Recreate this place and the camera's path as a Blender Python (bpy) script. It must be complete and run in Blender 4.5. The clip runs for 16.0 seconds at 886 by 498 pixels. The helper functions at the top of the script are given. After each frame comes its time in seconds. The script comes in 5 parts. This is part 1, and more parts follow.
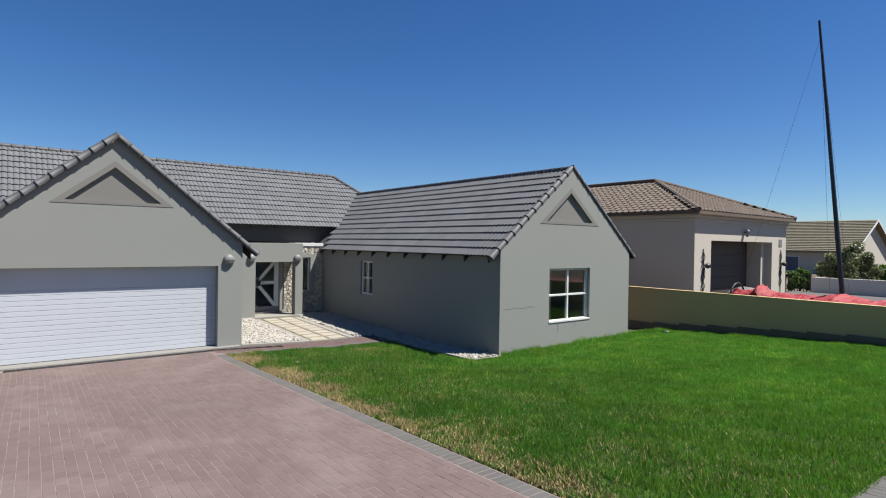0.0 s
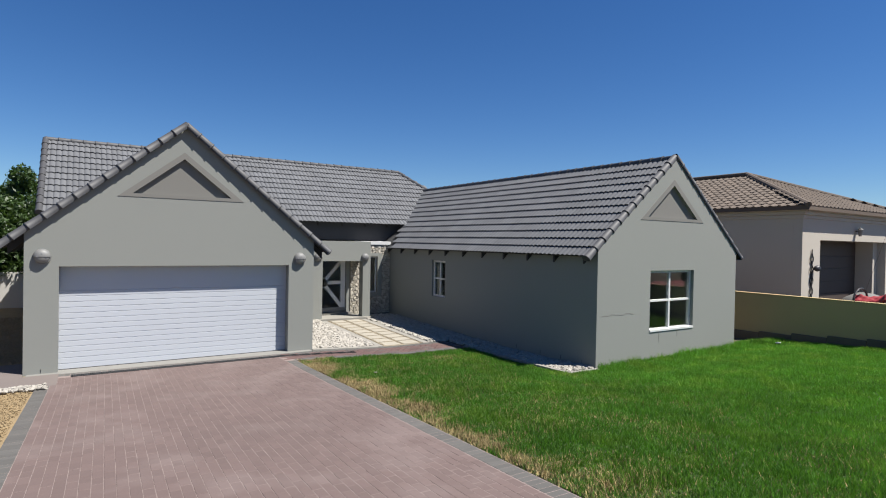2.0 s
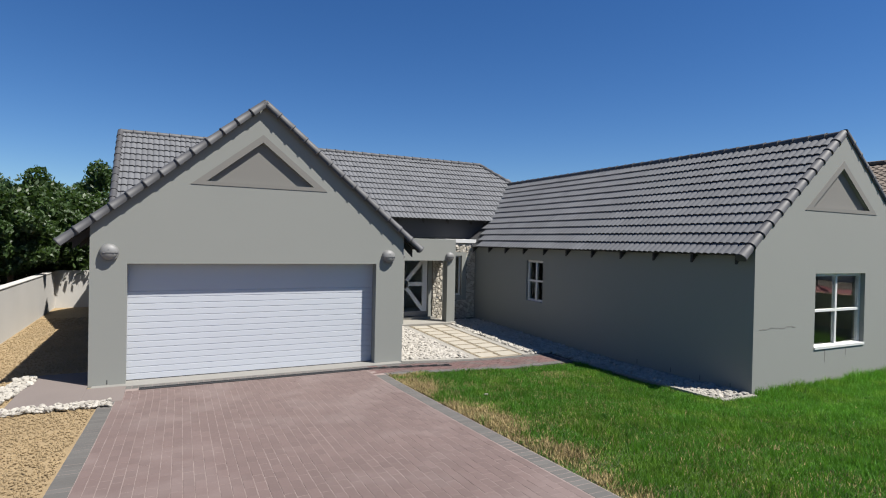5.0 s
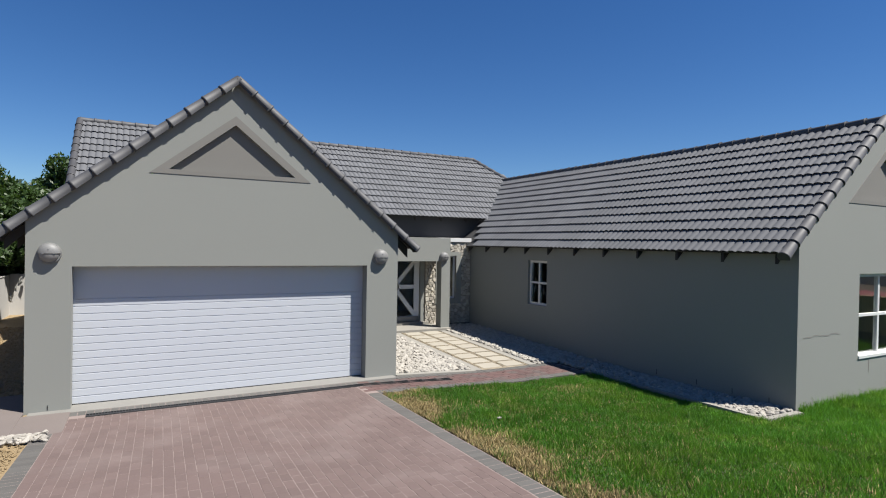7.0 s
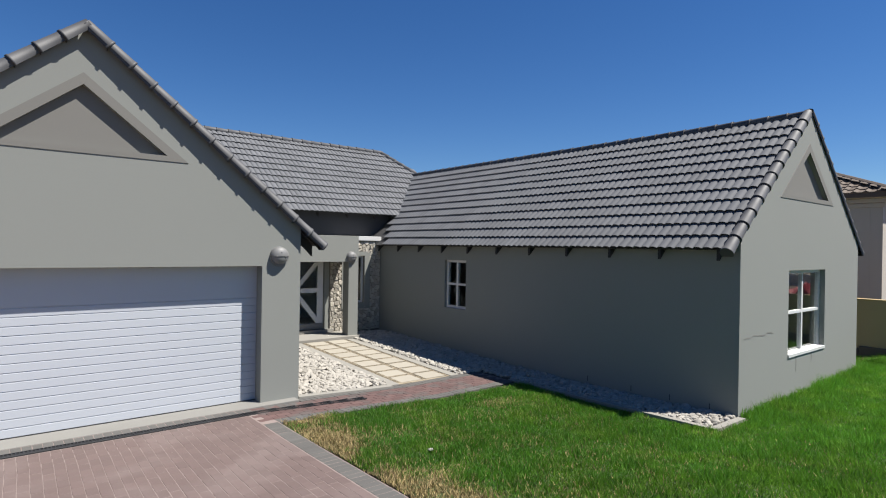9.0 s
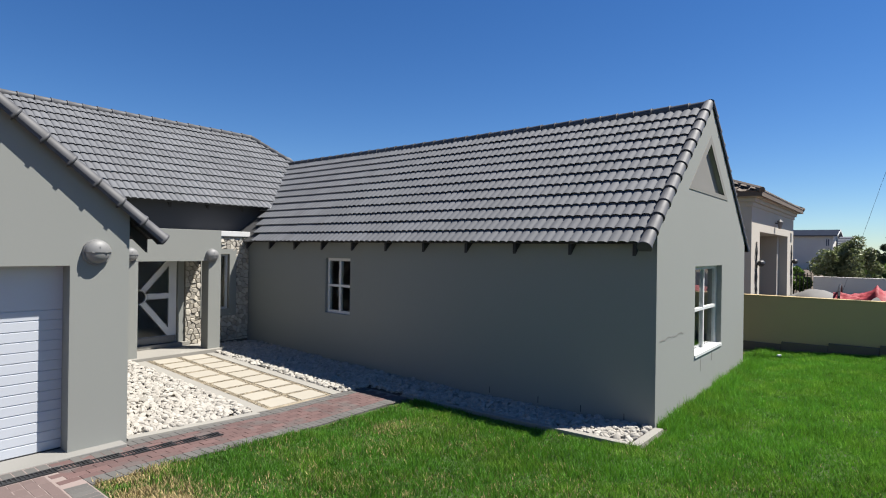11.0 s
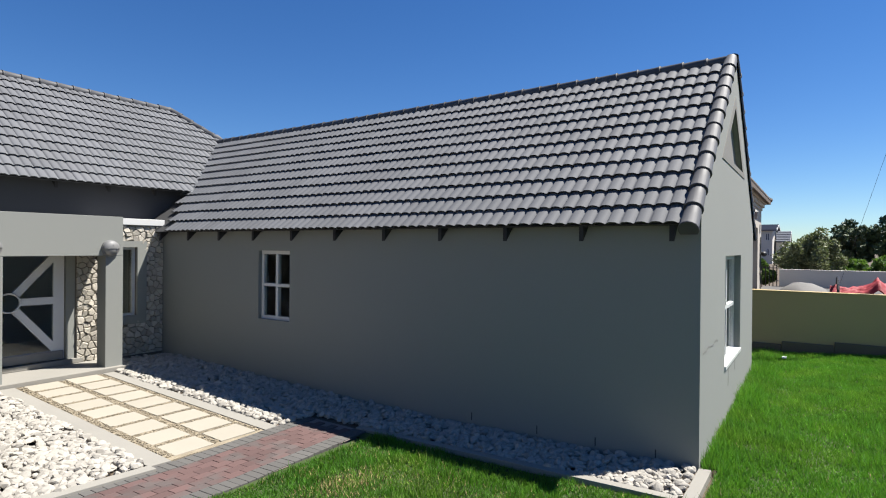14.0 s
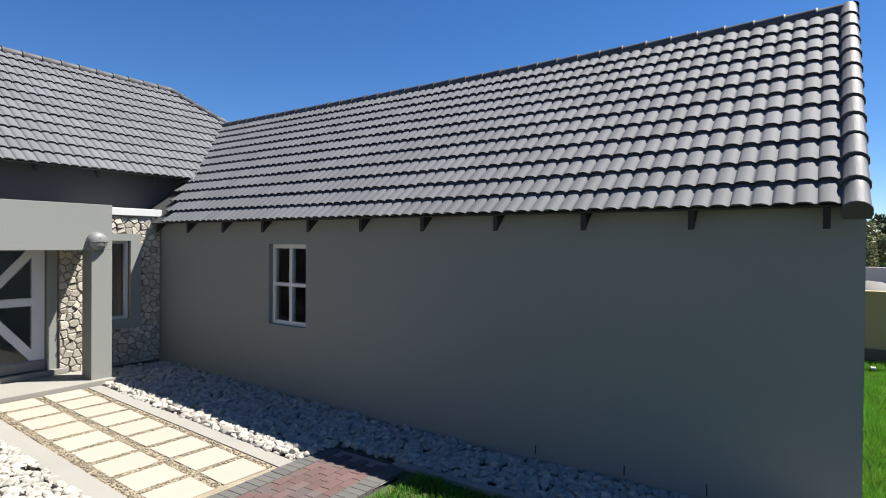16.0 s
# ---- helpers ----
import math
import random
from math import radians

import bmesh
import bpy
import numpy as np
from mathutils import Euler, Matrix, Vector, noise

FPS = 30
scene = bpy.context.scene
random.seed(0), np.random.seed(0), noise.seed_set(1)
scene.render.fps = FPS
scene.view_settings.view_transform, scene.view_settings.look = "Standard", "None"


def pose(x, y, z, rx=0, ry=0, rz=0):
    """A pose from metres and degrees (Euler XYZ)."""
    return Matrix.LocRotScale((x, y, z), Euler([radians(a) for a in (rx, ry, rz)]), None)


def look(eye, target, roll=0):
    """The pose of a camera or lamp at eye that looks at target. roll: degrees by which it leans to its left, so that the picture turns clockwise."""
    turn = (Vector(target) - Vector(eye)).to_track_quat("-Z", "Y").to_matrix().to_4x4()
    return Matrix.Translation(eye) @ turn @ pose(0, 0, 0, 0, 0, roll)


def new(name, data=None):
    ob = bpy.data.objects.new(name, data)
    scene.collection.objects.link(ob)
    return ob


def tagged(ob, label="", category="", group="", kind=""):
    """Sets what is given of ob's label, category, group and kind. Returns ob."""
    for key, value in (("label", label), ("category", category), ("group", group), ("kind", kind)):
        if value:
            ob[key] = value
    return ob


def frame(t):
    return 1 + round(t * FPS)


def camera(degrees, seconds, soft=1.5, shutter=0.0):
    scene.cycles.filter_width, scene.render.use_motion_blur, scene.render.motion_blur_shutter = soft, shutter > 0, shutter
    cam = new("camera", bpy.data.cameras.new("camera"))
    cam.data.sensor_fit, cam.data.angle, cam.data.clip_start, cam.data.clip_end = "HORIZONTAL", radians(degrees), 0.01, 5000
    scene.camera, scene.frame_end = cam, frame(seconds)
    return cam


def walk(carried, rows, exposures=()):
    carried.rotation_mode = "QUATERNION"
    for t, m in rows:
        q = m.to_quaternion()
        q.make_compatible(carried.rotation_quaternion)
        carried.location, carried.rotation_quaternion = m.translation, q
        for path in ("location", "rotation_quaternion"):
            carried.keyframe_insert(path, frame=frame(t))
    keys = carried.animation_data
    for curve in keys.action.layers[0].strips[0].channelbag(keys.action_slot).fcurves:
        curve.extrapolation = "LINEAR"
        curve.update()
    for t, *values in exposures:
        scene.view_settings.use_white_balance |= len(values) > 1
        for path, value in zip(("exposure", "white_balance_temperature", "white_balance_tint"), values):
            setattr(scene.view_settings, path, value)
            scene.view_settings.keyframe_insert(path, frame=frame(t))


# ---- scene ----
from mathutils.geometry import tessellate_polygon

cam = camera(77.0, 16.0, soft=1.1)
PATH = [
    (0, (-0.464, -0.24, 2.739), (0.77, 1.334, 2.72), 0.9),
    (0.5, (-0.402, 0.172, 2.697), (0.808, 1.765, 2.679), 0.9),
    (1, (-0.374, 0.572, 2.708), (0.812, 2.182, 2.687), 1.0),
    (1.5, (-0.329, 0.946, 2.696), (0.817, 2.585, 2.675), 1.0),
    (2, (-0.339, 1.349, 2.687), (0.748, 3.028, 2.664), 1.1),
    (2.5, (-0.321, 1.753, 2.639), (0.721, 3.46, 2.615), 1.1),
    (3, (-0.339, 2.134, 2.601), (0.646, 3.874, 2.578), 1.2),
    (3.5, (-0.387, 2.486, 2.557), (0.561, 4.247, 2.539), 1.2),
    (4, (-0.335, 2.812, 2.532), (0.591, 4.585, 2.517), 1.2),
    (4.5, (-0.294, 3.164, 2.569), (0.615, 4.945, 2.549), 1.2),
    (4.7, (-0.257, 3.309, 2.562), (0.646, 5.094, 2.54), 1.2),
    (7, (0.145, 4.864, 2.503), (1.1, 6.621, 2.484), 1.0),
    (7.5, (0.272, 5.209, 2.454), (1.285, 6.933, 2.44), 0.9),
    (8, (0.375, 5.593, 2.424), (1.475, 7.263, 2.412), 1.0),
    (8.5, (0.556, 5.886, 2.412), (1.723, 7.51, 2.403), 0.9),
    (9, (0.667, 6.232, 2.405), (1.918, 7.792, 2.399), 0.9),
    (9.2, (0.745, 6.357, 2.411), (2.038, 7.883, 2.399), 0.9),
    (11.3, (1.796, 7.587, 2.291), (3.368, 8.824, 2.296), 0.7),
    (11.5, (1.901, 7.7, 2.272), (3.486, 8.921, 2.278), 0.6),
    (12, (2.148, 7.956, 2.258), (3.768, 9.129, 2.263), 0.5),
    (12.5, (2.392, 8.183, 2.239), (4.036, 9.32, 2.239), 0.4),
    (13, (2.632, 8.431, 2.217), (4.289, 9.549, 2.211), 0.5),
    (13.5, (2.864, 8.712, 2.217), (4.525, 9.825, 2.207), 0.4),
    (14, (3.139, 8.972, 2.186), (4.8, 10.086, 2.179), 0.5),
    (14.5, (3.356, 9.286, 2.136), (5.016, 10.402, 2.129), 0.5),
    (15, (3.567, 9.57, 2.127), (5.222, 10.692, 2.116), 0.6),
    (15.5, (3.802, 9.9, 2.133), (5.454, 11.027, 2.119), 0.7),
    (16, (4.047, 10.209, 2.127), (5.694, 11.343, 2.108), 0.5),
]
walk(cam, [(t, look(eye, target, roll)) for t, eye, target, roll in PATH], [(0, 0.99), (6, 0.96), (9, 0.98), (11.5, 1.2), (14, 1.26), (16, 1.36)])

# ---- light ----
SUN = Vector((0.39, -0.42, 1.0)).normalized()
world = bpy.data.worlds.new("world")
scene.world = world
world.use_nodes = True
wn = world.node_tree.nodes
sky = wn.new("ShaderNodeTexSky")
sky.sky_type = "NISHITA"
sky.sun_disc = False
sky.sun_elevation = math.asin(SUN.z)
sky.sun_rotation = math.atan2(SUN.x, SUN.y)
sky.air_density, sky.dust_density, sky.ozone_density = 1.0, 0.0, 2.0
sky.altitude = 900
wn["Background"].inputs["Strength"].default_value = 0.05
hue = wn.new("ShaderNodeHueSaturation")
hue.inputs["Hue"].default_value, hue.inputs["Saturation"].default_value = 0.503, 1.26
tint = wn.new("ShaderNodeMix")
tint.data_type, tint.blend_type = "RGBA", "MULTIPLY"
tint.inputs["Factor"].default_value = 1.0
tint.inputs["B"].default_value = (0.72, 0.862, 1.04, 1)
world.node_tree.links.new(sky.outputs["Color"], hue.inputs["Color"])
world.node_tree.links.new(hue.outputs["Color"], tint.inputs["A"])
world.node_tree.links.new(tint.outputs["Result"], wn["Background"].inputs["Color"])
sun_data = bpy.data.lights.new("sun", "SUN")
sun_data.energy, sun_data.angle, sun_data.color = 5.0, radians(0.53), (1.0, 0.96, 0.90)
sun = new("sun", sun_data)
sun.matrix_world = look(SUN * 50, (0, 0, 0))



# ---- materials ----
def mat(name, colour, rough=0.8, metal=0.0, spread=0.12, fine=60.0, coarse=1.2, bump=0.15, bump_scale=None, dist=0.004, vary=0.0, island=0.0, spec=0.5, second=None, second_amount=0.5):
    """A painted or mineral surface: a colour that varies at two scales, with fine relief; vary: from piece to piece."""
    m = bpy.data.materials.new(name)
    m.use_nodes = True
    nt = m.node_tree
    N, L = nt.nodes, nt.links
    b = N["Principled BSDF"]
    b.inputs["Roughness"].default_value, b.inputs["Metallic"].default_value = rough, metal
    b.inputs["Specular IOR Level"].default_value = spec
    geo = N.new("ShaderNodeNewGeometry")

    def tex(scale, detail=4.0):
        n = N.new("ShaderNodeTexNoise")
        n.inputs["Scale"].default_value, n.inputs["Detail"].default_value = scale, detail
        L.new(geo.outputs["Position"], n.inputs["Vector"])
        return n.outputs["Fac"]

    def maths(op, a, c):
        n = N.new("ShaderNodeMath")
        n.operation = op
        for i, v in enumerate((a, c)):
            if isinstance(v, (int, float)):
                n.inputs[i].default_value = v
            else:
                L.new(v, n.inputs[i])
        return n.outputs[0]

    big, small = tex(coarse), tex(fine, 6.0)
    value = maths("ADD", maths("MULTIPLY", maths("SUBTRACT", big, 0.5), spread * 2.0), maths("MULTIPLY", maths("SUBTRACT", small, 0.5), spread * 2.0))
    if vary:
        info = N.new("ShaderNodeObjectInfo")
        value = maths("ADD", value, maths("MULTIPLY", maths("SUBTRACT", info.outputs["Random"], 0.5), vary))
    if island:
        value = maths("ADD", value, maths("MULTIPLY", maths("SUBTRACT", geo.outputs["Random Per Island"], 0.5), island))
    value = maths("ADD", value, 1.0)
    base = N.new("ShaderNodeRGB")
    base.outputs[0].default_value = (*colour, 1)
    out = base.outputs[0]
    if second:
        mix0 = N.new("ShaderNodeMix")
        mix0.data_type = "RGBA"
        ramp = N.new("ShaderNodeMapRange")
        ramp.inputs["From Min"].default_value, ramp.inputs["From Max"].default_value = 0.62 - 0.25 * second_amount, 0.72 - 0.2 * second_amount
        L.new(tex(coarse * 2.3), ramp.inputs["Value"])
        L.new(ramp.outputs[0], mix0.inputs["Factor"])
        L.new(out, mix0.inputs["A"])
        mix0.inputs["B"].default_value = (*second, 1)
        out = mix0.outputs["Result"]
    mul = N.new("ShaderNodeVectorMath")
    mul.operation = "SCALE"
    L.new(out, mul.inputs[0])
    L.new(value, mul.inputs["Scale"])
    L.new(mul.outputs[0], b.inputs["Base Color"])
    if bump:
        bn = N.new("ShaderNodeBump")
        bn.inputs["Strength"].default_value, bn.inputs["Distance"].default_value = bump, dist
        L.new(tex(bump_scale or fine, 6.0), bn.inputs["Height"])
        L.new(bn.outputs[0], b.inputs["Normal"])
    return m


def glass_mat(name, tint):
    m = bpy.data.materials.new(name)
    m.use_nodes = True
    b = m.node_tree.nodes["Principled BSDF"]
    b.inputs["Base Color"].default_value = (*tint, 1)
    b.inputs["Roughness"].default_value = 0.02
    b.inputs["Transmission Weight"].default_value = 1.0
    b.inputs["IOR"].default_value = 1.45
    return m


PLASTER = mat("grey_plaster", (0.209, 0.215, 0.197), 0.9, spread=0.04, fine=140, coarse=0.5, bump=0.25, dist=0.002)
BAND = mat("taupe_plaster", (0.163, 0.157, 0.142), 0.9, spread=0.05, fine=140, coarse=0.7, bump=0.25, dist=0.002)
TILE = mat("charcoal_roof_tile", (0.093, 0.096, 0.103), 0.8, spread=0.16, fine=120, coarse=1.0, bump=0.2, dist=0.002, vary=0.2, island=0.2)
CAP = mat("charcoal_cap_tile", (0.052, 0.052, 0.055), 0.62, spread=0.12, fine=90, coarse=2.0, bump=0.15, dist=0.002, vary=0.2)
DARKWALL = mat("charcoal_wall", (0.038, 0.039, 0.043), 0.85, spread=0.1, fine=90, coarse=0.8)
MORTAR = mat("dark_mortar", (0.032, 0.032, 0.033), 0.95, spread=0.1)
DARKWOOD = mat("dark_stained_timber", (0.020, 0.018, 0.017), 0.8, spread=0.2, fine=40)
SLATWHITE = mat("white_door_paint", (0.43, 0.452, 0.485), 0.45, spread=0.03, fine=200, coarse=0.8, bump=0.05)
WHITE = mat("white_frame_paint", (0.549, 0.549, 0.535), 0.5, spread=0.04, fine=90, coarse=2, bump=0.08)
ALU = mat("pale_aluminium", (0.570, 0.570, 0.570), 0.4, spread=0.05, fine=90, bump=0.05)
LAMPGREY = mat("grey_lamp_casing", (0.156, 0.156, 0.152), 0.55, spread=0.08, fine=80)
SILL = mat("grey_concrete_sill", (0.18, 0.175, 0.16), 0.9, spread=0.12, fine=70, coarse=1.5, bump=0.3)
TARP = mat("faded_grey_tarpaulin", (0.13, 0.125, 0.115), 0.8, spread=0.12, fine=30, coarse=2.0, bump=0.2)
LAMPGLASS = mat("frosted_lamp_glass", (0.180, 0.180, 0.176), 0.25, spread=0.05, fine=50)
GLASS = glass_mat("window_glass", (0.9, 0.95, 0.93))
INSIDE = mat("dim_inside_plaster", (0.55, 0.54, 0.5), 0.9, spread=0.1)
PAVER = mat("red_brick_paver", (0.108, 0.076, 0.069), 0.85, spread=0.1, fine=90, coarse=0.45, bump=0.35, dist=0.003, vary=0.14, island=0.14, second=(0.127, 0.094, 0.086), second_amount=0.5)
PATHBRICK = mat("dark_red_brick", (0.094, 0.054, 0.049), 0.85, spread=0.14, fine=90, coarse=1.2, bump=0.35, dist=0.003, vary=0.35, second=(0.082, 0.064, 0.059), second_amount=0.5)
EDGER = mat("grey_edge_paver", (0.083, 0.079, 0.073), 0.88, spread=0.14, fine=80, coarse=1.0, bump=0.35, dist=0.003, vary=0.2, island=0.2)
JOINT = mat("sandy_joint", (0.20, 0.158, 0.142), 0.95, spread=0.2, fine=120)
CONCRETE = mat("pale_concrete", (0.225, 0.214, 0.188), 0.9, spread=0.1, fine=70, coarse=1.5, bump=0.3)
APRON = mat("worn_grey_concrete", (0.135, 0.113, 0.103), 0.9, spread=0.12, fine=60, coarse=1.2, bump=0.3)
SLABS = mat("cream_paving_slab", (0.29, 0.265, 0.215), 0.85, spread=0.06, fine=90, coarse=3, bump=0.25, vary=0.08, dist=0.002)
FINEGRAVEL = mat("fine_gravel", (0.236, 0.199, 0.140), 0.95, spread=0.4, fine=220, coarse=6, bump=1.0, bump_scale=160, dist=0.01, island=0.9)
PEBBLE = mat("white_pebble", (0.30, 0.28, 0.245), 0.85, spread=0.1, fine=50, coarse=4, bump=0.3, island=0.28)
TANGRAVEL = mat("tan_gravel", (0.235, 0.172, 0.092), 0.95, spread=0.22, fine=90, coarse=0.9, bump=0.9, bump_scale=110, dist=0.012, island=0.22)
SOIL = mat("lawn_soil", (0.031, 0.054, 0.009), 0.95, spread=0.3, fine=50, coarse=1.0)
EARTH = mat("bare_earth", (0.082, 0.061, 0.041), 0.95, spread=0.2, fine=50, coarse=0.8)
STONE = mat("cream_field_stone", (0.38, 0.35, 0.295), 0.9, spread=0.16, fine=45, coarse=9, bump=0.9, dist=0.012, vary=0.5)
STONEJOINT = mat("stone_mortar", (0.12, 0.105, 0.085), 0.95, spread=0.15)
KHAKI = mat("khaki_wall_paint", (0.40, 0.30, 0.145), 0.9, spread=0.1, fine=60, coarse=0.6, bump=0.3)
PLINTH = mat("grey_plinth_block", (0.123, 0.098, 0.067), 0.95, spread=0.15, fine=50, coarse=1.2, bump=0.3)
SIDEWALL = mat("dull_white_wall_paint", (0.410, 0.398, 0.373), 0.9, spread=0.1, fine=50, coarse=0.8, bump=0.2)
OFFWHITE = mat("offwhite_wall_paint", (0.541, 0.517, 0.476), 0.9, spread=0.08, fine=50, coarse=0.8, bump=0.2)
CREAM = mat("cream_house_paint", (0.411, 0.375, 0.318), 0.9, spread=0.04, fine=60, coarse=0.5, bump=0.2)
BROWNTILE = mat("brown_roof_tile", (0.094, 0.070, 0.052), 0.8, spread=0.2, fine=30, coarse=0.7, bump=0.3, island=0.3)
BROWNDOOR = mat("brown_garage_door", (0.061, 0.045, 0.037), 0.6, spread=0.1, fine=40)
RED = mat("red_boat_cover", (0.254, 0.018, 0.025), 0.7, spread=0.14, fine=20, coarse=1.5, bump=0.3, dist=0.02)
BLACK = mat("black_metal", (0.015, 0.015, 0.016), 0.5, spread=0.2)
MASTBLUE = mat("dark_mast_metal", (0.016, 0.021, 0.029), 0.45, metal=0.3, spread=0.15)
ASPHALT = mat("grey_asphalt", (0.082, 0.078, 0.074), 0.95, spread=0.15)
BARK = mat("tree_bark", (0.082, 0.061, 0.041), 0.95, spread=0.25, fine=25)
HULL = mat("pale_boat_hull", (0.410, 0.410, 0.410), 0.4, spread=0.05)
SLATE = mat("blue_grey_roof", (0.082, 0.094, 0.123), 0.8, spread=0.1)


def leaf_mat(name, colour, tone=0.7):
    m = mat(name, colour, 0.5, spread=0.15, fine=8, coarse=0.9, bump=0, island=tone)
    return m


GRASS = mat("lawn_grass", (0.066, 0.182, 0.018), 0.6, spread=0.75, fine=4.5, coarse=0.6, bump=0, island=1.2, spec=0.25, second=(0.125, 0.225, 0.025), second_amount=0.5)
DRYGRASS = mat("dry_grass", (0.31, 0.24, 0.115), 0.8, spread=0.3, fine=5, coarse=1.0, bump=0, island=0.9, spec=0.2)
LEAF = leaf_mat("dark_tree_leaf", (0.032, 0.061, 0.014))
LEAF2 = leaf_mat("olive_leaf", (0.162, 0.178, 0.085))
LEAF4 = leaf_mat("far_tree_leaf", (0.058, 0.084, 0.03), 0.5)
LEAF3 = leaf_mat("bright_shrub_leaf", (0.076, 0.136, 0.025))


def let_light_through(m, colour, share):
    """Thin leaves: part of the light passes through."""
    nt = m.node_tree
    out, b = nt.nodes["Material Output"], nt.nodes["Principled BSDF"]
    tr, mix = nt.nodes.new("ShaderNodeBsdfTranslucent"), nt.nodes.new("ShaderNodeMixShader")
    tr.inputs["Color"].default_value = (*colour, 1)
    mix.inputs[0].default_value = share
    nt.links.new(b.outputs[0], mix.inputs[1])
    nt.links.new(tr.outputs[0], mix.inputs[2])
    nt.links.new(mix.outputs[0], out.inputs["Surface"])


def fade_along_x(m, x0, x1, low, high):
    """Scales the base colour along x, from low at x0 to high at x1: duller towards the driveway."""
    nt = m.node_tree
    scale = nt.nodes["Principled BSDF"].inputs["Base Color"].links[0].from_node
    geo, sep = nt.nodes.new("ShaderNodeNewGeometry"), nt.nodes.new("ShaderNodeSeparateXYZ")
    ramp, mul = nt.nodes.new("ShaderNodeMapRange"), nt.nodes.new("ShaderNodeMath")
    mul.operation = "MULTIPLY"
    for key, v in (("From Min", x0), ("From Max", x1), ("To Min", low), ("To Max", high)):
        ramp.inputs[key].default_value = v
    old = scale.inputs["Scale"].links[0].from_socket
    nt.links.new(geo.outputs["Position"], sep.inputs[0])
    nt.links.new(sep.outputs["X"], ramp.inputs["Value"])
    nt.links.new(ramp.outputs[0], mul.inputs[0])
    nt.links.new(old, mul.inputs[1])
    nt.links.new(mul.outputs[0], scale.inputs["Scale"])


fade_along_x(GRASS, 5.5, 12.0, 0.68, 1.3)
let_light_through(GRASS, (0.12, 0.3, 0.024), 0.33)
let_light_through(LEAF, (0.08, 0.15, 0.02), 0.25)
let_light_through(LEAF2, (0.14, 0.18, 0.06), 0.25)
let_light_through(LEAF3, (0.14, 0.26, 0.03), 0.3)


# ---- builders ----
def from_lists(name, verts, faces, material, smooth=False):
    me = bpy.data.meshes.new(name)
    me.from_pydata([tuple(v) for v in verts], [], faces)
    me.materials.append(material)
    if smooth:
        me.shade_smooth()
    me.update()
    return me


def thing(name, label, category, group="", kind="", at=(0, 0, 0)):
    ob = new(name)
    ob.empty_display_size = 0.1
    ob.location = at
    tagged(ob, label, category, group, kind)
    return ob


def hang(ob, parent):
    ob.parent = parent
    m = Matrix.Translation(parent.location) if parent.parent is None else Matrix.Translation(parent.location + parent.parent.location)
    if parent.type == "EMPTY":
        ob.matrix_parent_inverse = m.inverted()
    return ob


def part(name, bm, material, parent=None, label="", smooth=False):
    """One bmesh as one mesh object, under a thing or a part of it."""
    me = bpy.data.meshes.new(name)
    bmesh.ops.recalc_face_normals(bm, faces=bm.faces)
    bm.to_mesh(me)
    bm.free()
    me.materials.append(material)
    if smooth:
        me.shade_smooth()
    ob = new(name, me)
    if label:
        ob["label"] = label
    if parent is not None:
        hang(ob, parent)
    return ob


def put(name, me, parent=None, label=""):
    ob = new(name, me)
    if label:
        ob["label"] = label
    if parent is not None:
        hang(ob, parent)
    return ob


def add_box(bm, x0, x1, y0, y1, z0, z1, bevel=0.0):
    r = bmesh.ops.create_cube(bm, size=1)
    vs = r["verts"]
    bmesh.ops.scale(bm, vec=(x1 - x0, y1 - y0, z1 - z0), verts=vs)
    bmesh.ops.translate(bm, vec=((x0 + x1) / 2, (y0 + y1) / 2, (z0 + z1) / 2), verts=vs)
    if bevel:
        es = list({e for v in vs for e in v.link_edges})
        bmesh.ops.bevel(bm, geom=es, offset=bevel, segments=2, affect="EDGES", profile=0.6)
    return vs


def box(name, x0, x1, y0, y1, z0, z1, material, parent=None, bevel=0.0, label=""):
    bm = bmesh.new()
    add_box(bm, x0, x1, y0, y1, z0, z1, bevel)
    return part(name, bm, material, parent, label)


def plate(loops, place, depth):
    """A slab with holes: loops of (u, v), the first the outline; place(u, v, w) gives its points, w from 0 to depth."""
    bm = bmesh.new()
    flat = [p for lp in loops for p in lp]
    tris = tessellate_polygon([[Vector((u, v, 0)) for u, v in lp] for lp in loops])
    front = [bm.verts.new(place(u, v, 0)) for u, v in flat]
    back = [bm.verts.new(place(u, v, depth)) for u, v in flat]
    for a, b, c in tris:
        for vs in ((front[a], front[b], front[c]), (back[c], back[b], back[a])):
            try:
                bm.faces.new(vs)
            except ValueError:
                pass
    i = 0
    for lp in loops:
        n = len(lp)
        for k in range(n):
            a, b = i + k, i + (k + 1) % n
            bm.faces.new((front[a], front[b], back[b], back[a]))
        i += n
    return bm


def rect(u0, u1, v0, v1):
    return [(u0, v0), (u1, v0), (u1, v1), (u0, v1)]


def tube(bm, p, q, r0, r1=None, n=8):
    """A tapered round bar from p to q."""
    p, q = Vector(p), Vector(q)
    r1 = r0 if r1 is None else r1
    d = (q - p).normalized()
    a = d.orthogonal().normalized()
    b = d.cross(a)
    rings = []
    for c, r in ((p, r0), (q, r1)):
        rings.append([bm.verts.new(c + (a * math.cos(2 * math.pi * k / n) + b * math.sin(2 * math.pi * k / n)) * r) for k in range(n)])
    for k in range(n):
        bm.faces.new((rings[0][k], rings[0][(k + 1) % n], rings[1][(k + 1) % n], rings[1][k]))
    bm.faces.new(rings[0][::-1])
    bm.faces.new(rings[1])


